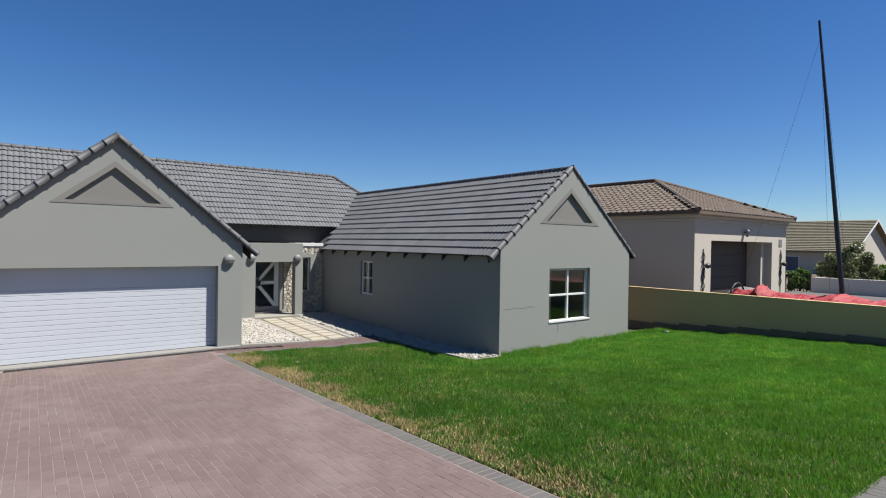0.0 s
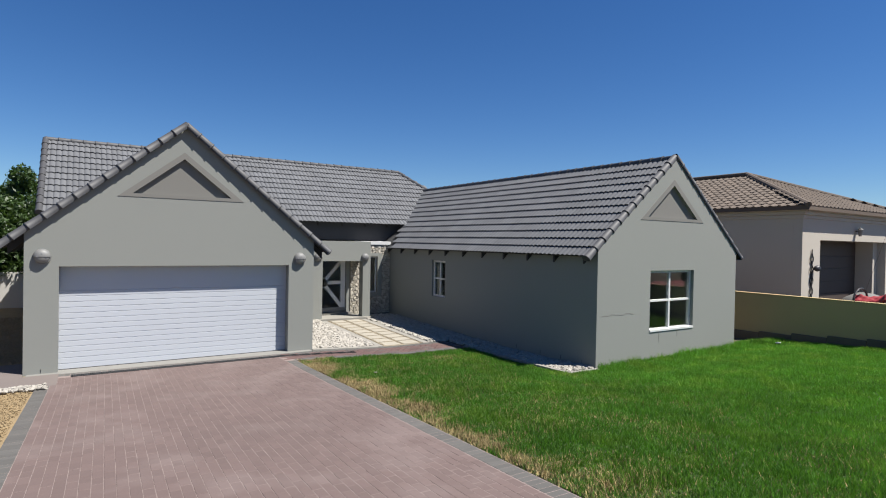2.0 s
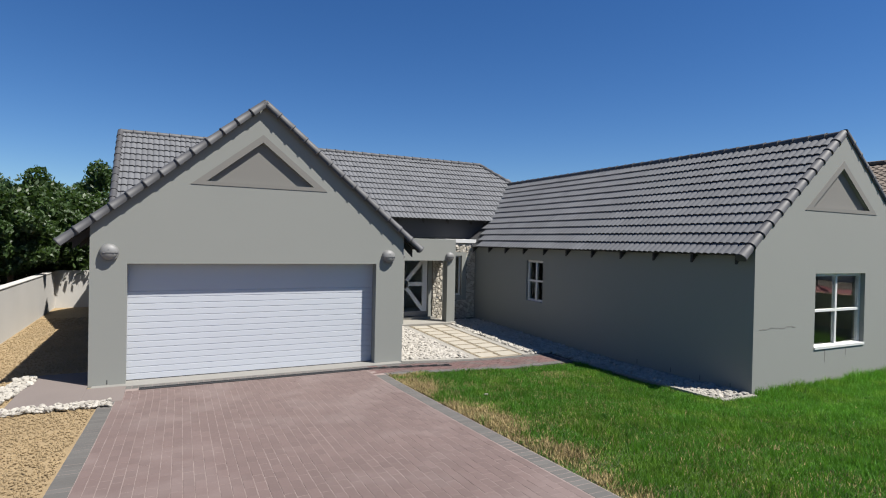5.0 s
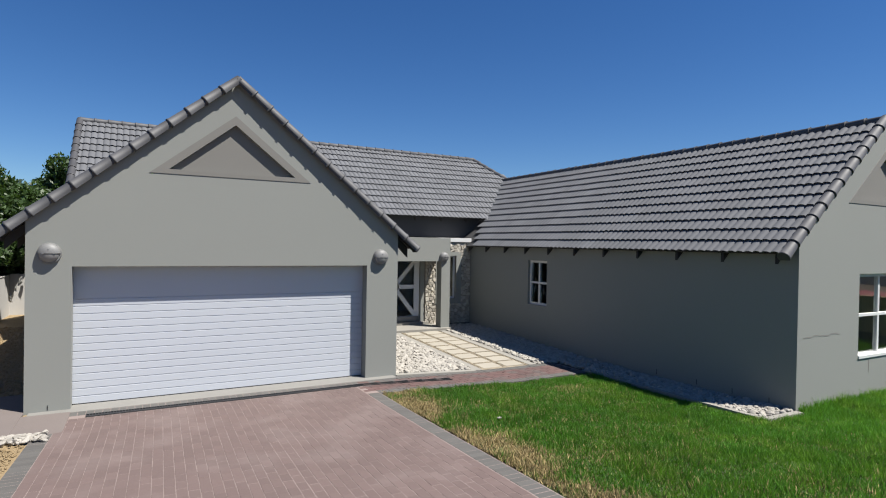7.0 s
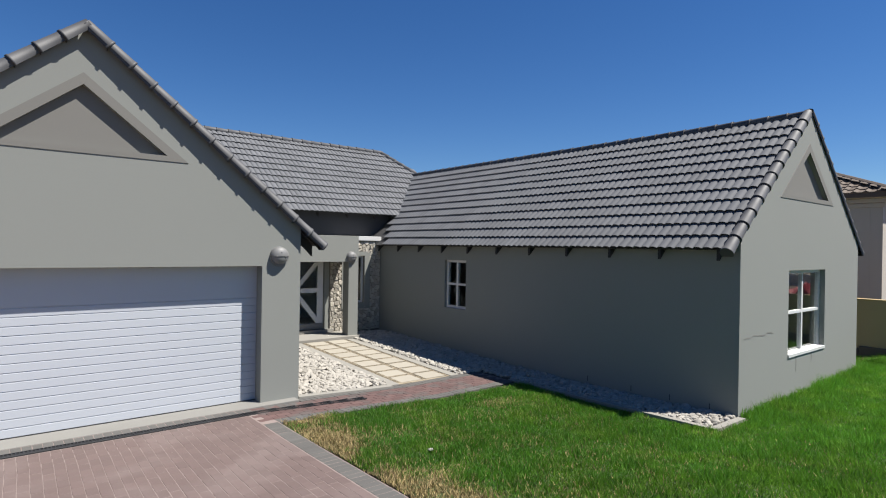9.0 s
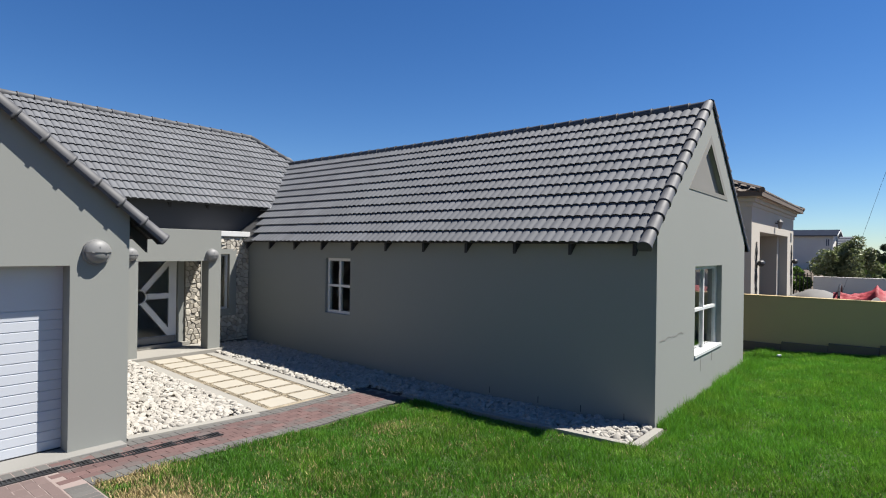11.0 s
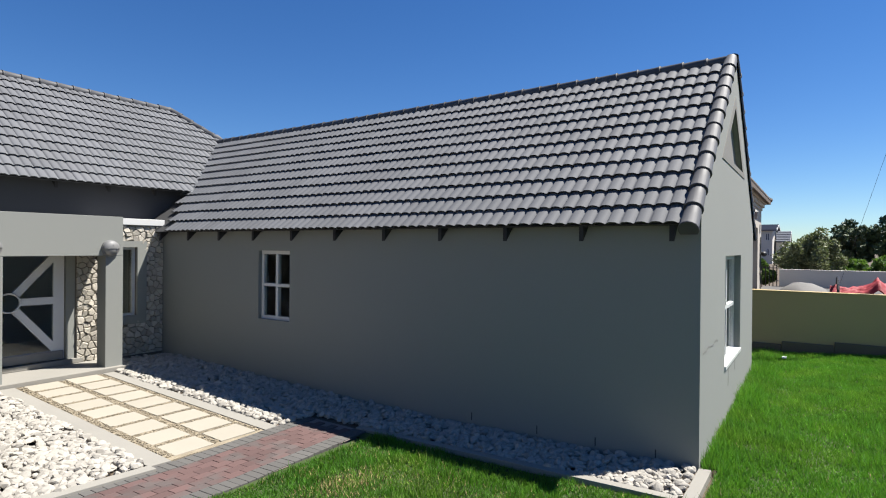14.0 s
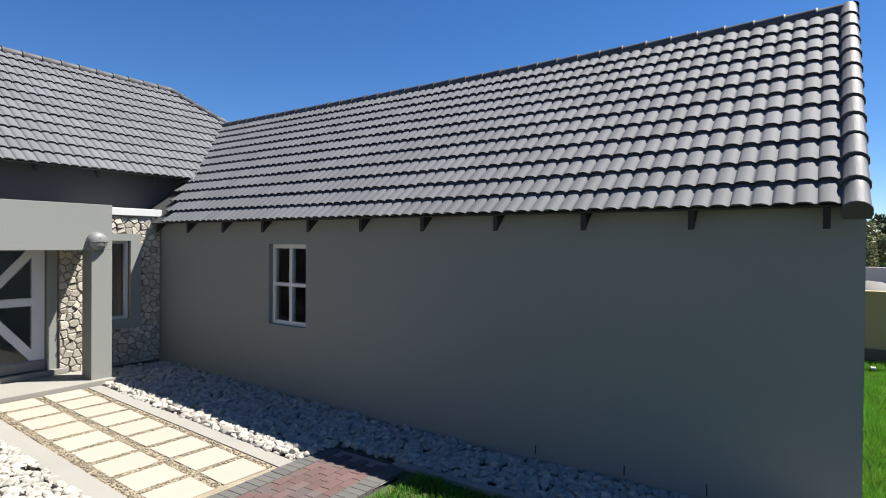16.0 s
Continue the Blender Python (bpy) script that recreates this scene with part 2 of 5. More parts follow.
# ---- ground ----
def fall(x, y):
    """How far the court between garage and wing has dropped, 0 at the porch to 1 at the lawn."""
    across = min(1.0, max(0.0, (x - 3.66) / 2.94))
    if y > 14.7:
        return across * max(0.0, (19.1 - y) / 4.4)
    t = min(1.0, max(0.0, (y - 6.5) / 6.0))
    return across * t * t * (3 - 2 * t)


def side_y(x, y):
    """The side path runs slightly askew to the garage front."""
    return y + 0.06 * (x - 3.66)


def drive_x(x, y):
    """The driveway leans slightly away from the lawn towards the street."""
    return x + 0.03 * (min(y, 13.4) - 13.4)


def ground_z(x, y):
    """The plot falls gently from the street towards the house."""
    s = min(1.0, max(0.0, (x - 4.0) / 5.4))
    s = s * s * (3 - 2 * s)
    y0 = 13.4 - 3.2 * s
    d = y0 - y
    rise = 0.052 * (d + math.sqrt(d * d + 0.6)) / 2
    return min(rise, 0.75) - 0.04 * s - 0.11 * fall(x, y)


def sheet(name, x0, x1, y0, y1, step, lift, material, label, category="ground", inside=None, kind="structure"):
    nx, ny = max(1, round((x1 - x0) / step)), max(1, round((y1 - y0) / step))
    vs = [(x0 + (x1 - x0) * i / nx, y0 + (y1 - y0) * j / ny) for j in range(ny + 1) for i in range(nx + 1)]
    vs = [(x, y, ground_z(x, y) + lift) for x, y in vs]
    fs = [(j * (nx + 1) + i, j * (nx + 1) + i + 1, (j + 1) * (nx + 1) + i + 1, (j + 1) * (nx + 1) + i) for j in range(ny) for i in range(nx)]
    if inside:
        fs = [f for f in fs if inside(sum(vs[k][0] for k in f) / 4, sum(vs[k][1] for k in f) / 4)]
    ob = new(name, from_lists(name, vs, fs, material, True))
    return tagged(ob, label, category, kind=kind)


DRIVE_X0, DRIVE_X1, DRIVE_Y0, DRIVE_Y1 = -1.0, 3.66, -3.0, 14.32


def lawn_at(x, y):
    """Whether the lawn covers this spot."""
    if x < drive_x(DRIVE_X1 + 0.02, y) or x > 17.42 or y < 1.35:
        return False
    if x < 8.45:
        return y < side_y(x, 13.42)
    return y < 9.9 if x < 15.0 else y < 10.6


def build_ground():
    xs = [-900, -200, -60] + [-24 + 1.0 * i for i in range(65)] + [80, 250, 900]
    ys = [-900, -200, -60] + [-24 + 1.0 * i for i in range(75)] + [90, 250, 900]
    vs, fs = [], []
    for y in ys:
        for x in xs:
            vs.append((x, y, ground_z(x, y) - 0.07 + (0.55 if x > 18 else 0.0)))
    n = len(xs)
    for j in range(len(ys) - 1):
        for i in range(n - 1):
            fs.append((j * n + i, j * n + i + 1, (j + 1) * n + i + 1, (j + 1) * n + i))
    tagged(new("ground", from_lists("ground", vs, fs, EARTH, True)), "bare sandy earth under and around the plots", "ground", kind="structure")
    sheet("lawn_bed", DRIVE_X1 - 0.4, 17.45, -0.0, 13.8, 0.2, -0.02, SOIL, "dark soil bed under the green lawn", "lawn",
          lambda x, y: lawn_at(x, y))
    sheet("driveway_bed", DRIVE_X0, DRIVE_X1, DRIVE_Y0, DRIVE_Y1, 0.15, -0.0018, JOINT, "sandy bed of the brick driveway", "driveway")
    for v in bpy.data.objects["driveway_bed"].data.vertices:
        v.co.x = drive_x(v.co.x, v.co.y)
    sheet("gravel_yard", -3.5, DRIVE_X0 - 0.02, -6.0, 30.0, 0.3, -0.015, TANGRAVEL, "tan gravel yard beside the driveway", "gravel")


build_ground()


# ---- the house ----
SLOPE = 0.83
WALL_H = 2.42
G_X0, G_X1, G_Y, G_MID, G_TOP = -1.27, 4.41, 14.49, 1.57, 5.06
W_X0, W_X1, W_Y, W_MID, W_TOP = 9.39, 14.99, 9.96, 12.19, 4.93
M_EAVE, M_RIDGE, M_TOP, M_X0, M_HIP = 20.4, 23.31, 5.735, -1.36, 11.4

house = thing("house", "single-storey grey plastered house with charcoal tiled gable roofs", "house")


def gable(name, x0, x1, y, mid, top, tri, openings, label):
    """A gable wall facing -y, with a sunk triangle, and openings as (x0, x1, z0, z1)."""
    cx, cz = sum(p[0] for p in tri) / 3, sum(p[1] for p in tri) / 3
    grow = lambda k: [(cx + (u - cx) * k, cz + (v - cz) * k) for u, v in tri]
    outer, tri = grow(1.34), grow(1.05)
    rise = lambda x: top + 0.015 - SLOPE * abs(x - mid)
    low = -0.25
    outline = [(x0, low)]
    for a, b, c, d in openings:
        if c <= 0:
            outline += [(a, low), (a, d), (b, d), (b, low)]
    outline += [(x1, low), (x1, rise(x1)), (mid, top + 0.015), (x0, rise(x0))]
    holes = [rect(a, b, c, d) for a, b, c, d in openings if c > 0]
    bm = plate([outline, tri] + holes, lambda u, v, w: (u, y + w, v), 0.22)
    wall = part(name, bm, PLASTER, house, label)
    bm = plate([tri], lambda u, v, w: (u, y + 0.07 + w, v), 0.1)
    part("gable_recess", bm, BAND, house, "sunk taupe plaster triangle")
    bm = plate([outer, tri], lambda u, v, w: (u, y - 0.008 + w, v), 0.02)
    part("gable_band", bm, BAND, house, "raised taupe plaster band round the triangle")
    return wall


GD = (-0.72, 3.80, 0.0, 2.08)
RW = (11.26, 13.03, 0.60, 2.10)
CW = (16.22, 17.02, 0.92, 2.10)
gable("garage_wall", G_X0, G_X1, G_Y, G_MID - 0.05, G_TOP, [(0.57, 3.60), (2.42, 3.60), (1.495, 4.35)], [GD], "grey plastered garage gable wall")
gable("wing_wall", W_X0, W_X1, W_Y, W_MID, W_TOP, [(11.17, 3.42), (13.07, 3.42), (12.12, 4.2)], [RW], "grey plastered gable wall with a hairline crack")


def side_wall(name, x, y0, y1, z1, holes=(), t=0.22, low=-0.25):
    bm = plate([rect(y0, y1, low, z1)] + [rect(*h) for h in holes], lambda u, v, w: (x + w, u, v), t)
    return part(name, bm, PLASTER, house)


side_wall("wing_side_wall", W_X0, W_Y + 0.22, 22.0, WALL_H + 0.06, [CW])
side_wall("wing_side_wall", W_X1 - 0.22, W_Y + 0.222, 26.0, WALL_H)
side_wall("garage_side_wall", G_X0, G_Y + 0.222, 26.4, WALL_H)
side_wall("garage_side_wall", G_X1 - 0.22, G_Y + 0.222, 20.6, WALL_H)
box("back_wall", G_X0, W_X1, 26.402, 26.6, -0.2, 3.3, PLASTER, house)
# wall strip under the main eaves, much darker than the grey plaster
box("upper_wall", M_X0 + 0.12, W_X0 + 3.0, 20.72, 20.92, 2.72, 3.55, DARKWALL, house, label="charcoal wall strip under the main eaves")
bm = plate([[(20.8, 2.4), (26.0, 2.4), (26.0, 3.5), (23.4, 5.72), (20.8, 3.5)]], lambda u, v, w: (M_X0 + 0.1 + w, u, v), 0.2)
part("end_gable", bm, PLASTER, house)
box("garage_end_wall", G_X0 + 0.3, G_X1 - 0.3, 20.3, 20.5, -0.05, 2.7, INSIDE, house)
box("inner_floor", G_X0 + 0.3, W_X1 - 0.3, 20.55, 26.3, -0.05, 0.0, INSIDE, house)
box("inner_floor", W_X0 + 0.24, W_X1 - 0.24, 10.2, 20.5, -0.05, 0.0, INSIDE, house)
box("inner_ceiling", W_X0 + 0.24, W_X1 - 0.24, 10.2, 20.5, 2.4, 2.44, INSIDE, house)
box("inner_wall", W_X0 + 0.24, W_X1 - 0.24, 13.6, 13.7, 0.0, 2.4, INSIDE, house)
box("inner_ceiling", 4.6, W_X1 - 0.3, 20.95, 26.3, 2.72, 2.76, INSIDE, house)

# window sills and frames
RW_MID = (RW[0] + RW[1]) / 2


def window(name, w, h, place, label, sill):
    """A white 2 x 2 casement, built in u, v, w (across, up, inwards)."""
    win = part(name, plate([rect(0, w, 0, h), rect(0.06, w / 2 - 0.03, 0.06, h * 0.5 - 0.025), rect(w / 2 + 0.03, w - 0.06, 0.06, h * 0.5 - 0.025),
                            rect(0.06, w / 2 - 0.03, h * 0.5 + 0.025, h - 0.06), rect(w / 2 + 0.03, w - 0.06, h * 0.5 + 0.025, h - 0.06)],
                           lambda u, v, d: place(u, v, d), 0.07), WHITE, house, label)
    for u0, u1 in ((0.06, w / 2 - 0.03), (w / 2 + 0.03, w - 0.06)):
        for v0, v1 in ((0.06, h / 2 - 0.025), (h / 2 + 0.025, h - 0.06)):
            ob = part("pane", plate([rect(u0, u1, v0, v1)], lambda u, v, d: place(u, v, 0.032 + d), 0.006), GLASS, win)
            ob.visible_shadow = False
    if sill:
        part("sill", plate([rect(0.004, w - 0.004, 0.002, 0.05)], lambda u, v, d: place(u, v, d - 0.108), 0.15), WHITE, win)
    return win


window("window", RW[1] - RW[0], RW[3] - RW[2], lambda u, v, d: (RW[0] + u, W_Y + 0.09 + d, RW[2] + v), "white timber window with four panes", True)
window("window", CW[1] - CW[0], CW[3] - CW[2], lambda u, v, d: (W_X0 + 0.07 + d, CW[1] - u, CW[2] + v), "narrow white timber window with four panes", False)
bm = plate([rect(RW[0] - 0.5, RW[1] + 0.5, 0.3, 2.3)], lambda u, v, w: (u, W_Y + 1.9 + w, v), 0.05)
part("inner_screen", bm, INSIDE, house)


# garage door of white slats
def garage_door():
    d = thing("garage_door", "white double sectional garage door with fine ribs", "garage door")
    n = 19
    pitch = (GD[3] + 0.05) / n
    prof = [(0.0, 0.0), (0.004, -0.008), (pitch - 0.012, -0.008), (pitch - 0.007, 0.0), (pitch, 0.0)]
    vs, fs = [], []
    for x in (GD[0] - 0.04, GD[1] + 0.04):
        for v, w in prof:
            vs.append((x, G_Y + 0.245 + w, v))
        vs += [(x, G_Y + 0.285, 0.0), (x, G_Y + 0.285, pitch)]
    m = len(prof) + 2
    for k in range(len(prof) - 1):
        fs.append((k, m + k, m + k + 1, k + 1))
    fs.append((m - 2, m - 1, 2 * m - 1, 2 * m - 2))
    me = from_lists("slat", vs, fs, SLATWHITE)
    for k in range(n):
        s = put("slat", me, d)
        s.location.z = k * pitch + 0.02
    box("bottom_seal", GD[0] - 0.03, GD[1] + 0.03, G_Y + 0.235, G_Y + 0.27, -0.01, 0.02, BLACK, d)
    box("lintel_board", GD[0] - 0.03, GD[1] + 0.03, G_Y + 0.230, G_Y + 0.29, 1.68, 2.12, SLATWHITE, d, label="white head panel of the door")


garage_door()
tagged(box("garage_sill", GD[0] - 0.5, GD[1] + 0.55, G_Y - 0.17, G_Y + 0.23, -0.2, 0.014, SILL, bevel=0.01), "worn concrete sill before the garage door", "sill", kind="structure")


# ---- roofs ----
GAUGE, TW = 0.32, 0.30


def tile_mesh(name, material, width=TW):
    """A double-roll concrete tile: x across, y up the slope, z out."""
    half = [(0.0, 0.0), (0.07, 0.012), (0.18, 0.02), (0.5, 0.022), (0.72, 0.015), (0.86, 0.0)]
    prof = [(width / 2 * (k + p), h) for k in range(2) for p, h in half] + [(width, 0.0)]
    n = len(prof)
    xs = [p[0] for p in prof]
    h = dict(prof).get
    vs = []
    for y, base in ((0.0, 0.042), (GAUGE + 0.05, 0.004)):
        vs += [(x, y, base + h(x)) for x in xs]
    vs += [(x, 0.0, 0.042 + h(x)) for x in xs] + [(x, 0.035, 0.008 + h(x) * 0.7) for x in xs]
    fs = [(k, k + 1, n + k + 1, n + k) for k in range(n - 1)] + [(3 * n + k, 3 * n + k + 1, 2 * n + k + 1, 2 * n + k) for k in range(n - 1)]
    return from_lists(name, vs, fs, material, True)


TILE_ME = tile_mesh("roof_tile", TILE)


def slope_frame(origin, u, v):
    u, v = Vector(u).normalized(), Vector(v).normalized()
    n = u.cross(v)
    return Matrix(((u.x, v.x, n.x, origin[0]), (u.y, v.y, n.y, origin[1]), (u.z, v.z, n.z, origin[2]), (0, 0, 0, 1)))


def tile_slope(roof, frame_m, cols, rows, keep, single):
    """Lays tiles over a slope; those of the nearest stretch are pieces of their own, the rest one mesh."""
    rng = random.Random(7)
    tv = np.array([v.co[:] for v in TILE_ME.vertices])
    tf = np.array([p.vertices[:] for p in TILE_ME.polygons])
    V, F, count = [], [], 0
    for r in range(rows):
        for c in range(cols):
            m = frame_m @ Matrix.Translation((c * TW, r * GAUGE + rng.uniform(-0.004, 0.004), rng.uniform(0, 0.004)))
            mid = m @ Vector((TW / 2, GAUGE / 2, 0.02))
            if not keep(mid):
                continue
            if single(c, r):
                t = put("roof_tile", TILE_ME)
                t.parent = roof
                t.matrix_world = m
            else:
                a = np.array(m)
                V.append(tv @ a[:3, :3].T + a[:3, 3])
                F.append(tf + len(tv) * count)
                count += 1
    if count:
        me = from_lists("roof_tiles", np.concatenate(V).tolist(), np.concatenate(F).tolist(), TILE, True)
        ob = new("roof_tiles", me)
        ob["kind"] = "stuff"
        ob.parent = roof


def wing_z(x):
    return W_TOP - SLOPE * abs(x - W_MID)


def main_z(x, y):
    return min(M_TOP - SLOPE * abs(y - M_RIDGE), M_TOP - SLOPE * (x - M_HIP))


def garage_z(x):
    return G_TOP - SLOPE * abs(x - (G_MID - 0.05))


def deck(name, corners, drop, label):
    """A roof slope: a slab under the tiles."""
    n = (Vector(corners[1]) - Vector(corners[0])).cross(Vector(corners[2]) - Vector(corners[0])).normalized()
    bm = bmesh.new()
    top = [bm.verts.new(Vector(c) - n * 0.004) for c in corners]
    low = [bm.verts.new(Vector(c) - n * drop) for c in corners]
    bm.faces.new(top)
    bm.faces.new(low[::-1])
    for k in range(len(corners)):
        bm.faces.new((top[k], low[k], low[(k + 1) % len(corners)], top[(k + 1) % len(corners)]))
    return part(name, bm, MORTAR, house, label)


COS = 1 / math.sqrt(1 + SLOPE * SLOPE)
W_EAVE, G_EAVE0, G_EAVE1 = 9.17, -1.66, 4.74
wing_roof = deck("roof", [(W_EAVE + 0.03, 24.0, wing_z(W_EAVE + 0.03)), (W_EAVE + 0.03, 10.0, wing_z(W_EAVE + 0.03)), (W_MID, 10.0, W_TOP), (W_MID, 24.0, W_TOP)], 0.025, "wing roof slope of charcoal concrete tiles")
wing_roof_east = deck("roof", [(15.22, 10.0, wing_z(15.22)), (15.22, 24.0, wing_z(15.22)), (W_MID, 24.0, W_TOP), (W_MID, 10.0, W_TOP)], 0.025, "far wing roof slope of charcoal tiles")
main_roof = deck("roof", [(M_X0, M_EAVE + 0.03, main_z(0, M_EAVE + 0.03)), (M_HIP + 3.0, M_EAVE + 0.03, main_z(0, M_EAVE + 0.03)), (M_HIP, M_RIDGE, M_TOP), (M_X0, M_RIDGE, M_TOP)], 0.025, "main roof slope of charcoal concrete tiles")
deck("roof", [(M_HIP + 3.0, 26.4, main_z(0, 26.4)), (M_X0, 26.4, main_z(0, 26.4)), (M_X0, M_RIDGE, M_TOP), (M_HIP, M_RIDGE, M_TOP)], 0.025, "rear roof slope")
deck("roof", [(M_HIP + 3.0, M_EAVE, main_z(0, M_EAVE)), (M_HIP + 3.0, 26.4, main_z(0, 26.4)), (M_HIP, M_RIDGE, M_TOP)], 0.025, "hip end of the main roof")
garage_roof = deck("roof", [(G_EAVE0 + 0.03, 22.5, garage_z(G_EAVE0 + 0.03)), (G_EAVE0 + 0.03, 14.53, garage_z(G_EAVE0 + 0.03)), (G_MID - 0.05, 14.53, G_TOP), (G_MID - 0.05, 22.5, G_TOP)], 0.025, "garage roof slope of charcoal tiles")
garage_roof_east = deck("roof", [(G_EAVE1 - 0.03, 14.53, garage_z(G_EAVE1 - 0.03)), (G_EAVE1 - 0.03, 22.5, garage_z(G_EAVE1 - 0.03)), (G_MID - 0.05, 22.5, G_TOP), (G_MID - 0.05, 14.53, G_TOP)], 0.025, "garage roof slope of charcoal tiles")


def lay_tiles():
    up = lambda sx, sy: (sx, sy, SLOPE)
    # wing, towards the path: across runs along -y so that the normal points up
    f = slope_frame((W_EAVE, 9.97 + 43 * TW, wing_z(W_EAVE)), (0, -1, 0), up(1, 0))
    tile_slope(wing_roof, f, 43, 12, lambda p: p.x < W_MID + 0.05 and wing_z(p.x) > main_z(p.x, p.y) - 0.2, lambda c, r: c >= 18)
    f = slope_frame((15.21, 9.97, wing_z(15.21)), (0, 1, 0), up(-1, 0))
    tile_slope(wing_roof_east, f, 30, 12, lambda p: p.x > W_MID, lambda c, r: False)
    f = slope_frame((M_X0, M_EAVE, main_z(0, M_EAVE)), (1, 0, 0), up(0, 1))
    tile_slope(main_roof, f, 50, 12, lambda p: p.y < M_RIDGE + 0.05 and p.x - M_HIP < M_RIDGE - p.y + 0.1 and main_z(p.x, p.y) > (wing_z(p.x) if p.x > W_EAVE else 0) - 0.2
               and main_z(p.x, p.y) > (garage_z(p.x) if p.x < G_EAVE1 else 0) - 0.2, lambda c, r: 24 <= c < 44)
    f = slope_frame((G_EAVE1, 14.5, garage_z(G_EAVE1)), (0, 1, 0), up(-1, 0))
    tile_slope(garage_roof_east, f, 25, 13, lambda p: p.x > G_MID - 0.05, lambda c, r: False)
    f = slope_frame((G_EAVE0, 14.5 + 25 * TW, garage_z(G_EAVE0)), (0, -1, 0), up(1, 0))
    tile_slope(garage_roof, f, 25, 13, lambda p: p.x < G_MID - 0.05, lambda c, r: False)


def cap_mesh():
    """A half-round cap tile, along y, its lower end flared and proud."""
    bm = bmesh.new()
    n, rings = 10, []
    for y, r in ((0.0, 0.1), (0.028, 0.1), (0.034, 0.092), (0.36, 0.083)):
        rings.append([bm.verts.new((r * math.cos(a), y, r * math.sin(a))) for a in (math.pi * (-0.2 + 1.4 * k / n) for k in range(n + 1))])
    for a, b in zip(rings, rings[1:]):
        for k in range(n):
            bm.faces.new((a[k], a[k + 1], b[k + 1], b[k]))
    bm.faces.new(rings[0])
    me = bpy.data.meshes.new("cap_tile")
    bmesh.ops.recalc_face_normals(bm, faces=bm.faces)
    bm.to_mesh(me)
    bm.free()
    me.materials.append(CAP)
    for p in me.polygons:
        p.use_smooth = len(p.vertices) == 4
    return me


CAP_ME = cap_mesh()


def caps(roof, low, high, lift=0.0, step=0.335):
    """A row of cap tiles from low to high."""
    low, high = Vector(low), Vector(high)
    d = (high - low)
    n = max(1, round(d.length / step))
    v = d.normalized()
    u = v.cross(Vector((0, 0, 1))).normalized()
    w = u.cross(v)
    for k in range(n):
        p = low + d * (k / n) + w * (lift + 0.006 * ((k * 7) % 3 - 1) * 0.3)
        t = put("cap_tile", CAP_ME)
        t.parent = roof
        t.matrix_world = Matrix(((u.x, v.x, w.x, p.x), (u.y, v.y, w.y, p.y), (u.z, v.z, w.z, p.z), (0, 0, 0, 1)))


def lay_caps():
    caps(wing_roof, (W_MID, 10.0, W_TOP - 0.01), (W_MID, 22.3, W_TOP - 0.01))
    caps(wing_roof, (W_EAVE - 0.09, 10.03, wing_z(W_EAVE - 0.09) + 0.03), (W_MID, 10.03, W_TOP + 0.01))
    caps(wing_roof_east, (15.27, 10.01, wing_z(15.27) + 0.03), (W_MID, 10.01, W_TOP + 0.03))
    caps(garage_roof, (G_EAVE0 - 0.05, 14.46, garage_z(G_EAVE0 - 0.05) + 0.03), (G_MID - 0.05, 14.46, G_TOP + 0.03))
    caps(garage_roof_east, (G_EAVE1 + 0.05, 14.46, garage_z(G_EAVE1 + 0.05) + 0.03), (G_MID - 0.05, 14.46, G_TOP + 0.03))
    caps(garage_roof, (G_MID - 0.05, 14.5, G_TOP + 0.02), (G_MID - 0.05, 22.3, G_TOP + 0.02))
    caps(main_roof, (M_X0, M_RIDGE, M_TOP + 0.02), (M_HIP, M_RIDGE, M_TOP + 0.02))
    caps(main_roof, (M_X0, M_EAVE - 0.05, main_z(0, M_EAVE - 0.05) + 0.03), (M_X0, M_RIDGE, M_TOP + 0.03))
    caps(main_roof, (M_HIP + 1.15, M_RIDGE - 1.15, M_TOP - SLOPE * 1.15 + 0.01), (M_HIP, M_RIDGE, M_TOP + 0.02))


def rafter(x, y, z, along):
    """A rafter foot: a tapering dark timber bracket that juts out of the wall under the eaves."""
    bm = bmesh.new()
    t = 0.025
    prof = [(0.0, -0.1), (0.0, 0.03), (0.19, -0.13), (0.19, -0.29)]
    rings = []
    for s in (-t, t):
        rings.append([bm.verts.new((x - d, y + s, z + h) if along == "y" else (x + s, y - d, z + h)) for d, h in prof])
    bm.faces.new(rings[0])
    bm.faces.new(rings[1][::-1])
    for k in range(4):
        bm.faces.new((rings[0][k], rings[0][(k + 1) % 4], rings[1][(k + 1) % 4], rings[1][k]))
    part("rafter_foot", bm, DARKWOOD, house)


for k in range(11):
    rafter(W_X0 + 0.01, 10.21 + 0.963 * k, wing_z(W_X0) - 0.05, "y")
for k in range(7):
    rafter(4.9 + 0.92 * k, 20.73, main_z(0, 20.73) - 0.09, "x")
for yy in (14.62, 15.6, 16.6, 17.6, 18.6):
    for xw, sgn in ((G_X1 - 0.01, 1), (G_X0 + 0.01, -1)):
        z = garage_z(xw) - 0.07
        pr = [(0.0, -0.1), (0.0, 0.03), (0.27, -0.2), (0.27, -0.37)]
        part("rafter_foot", plate([[(xw + sgn * d, z + h) for d, h in pr]], lambda u, v, w: (u, yy + w, v), 0.05), DARKWOOD, house)
lay_caps()
lay_tiles()


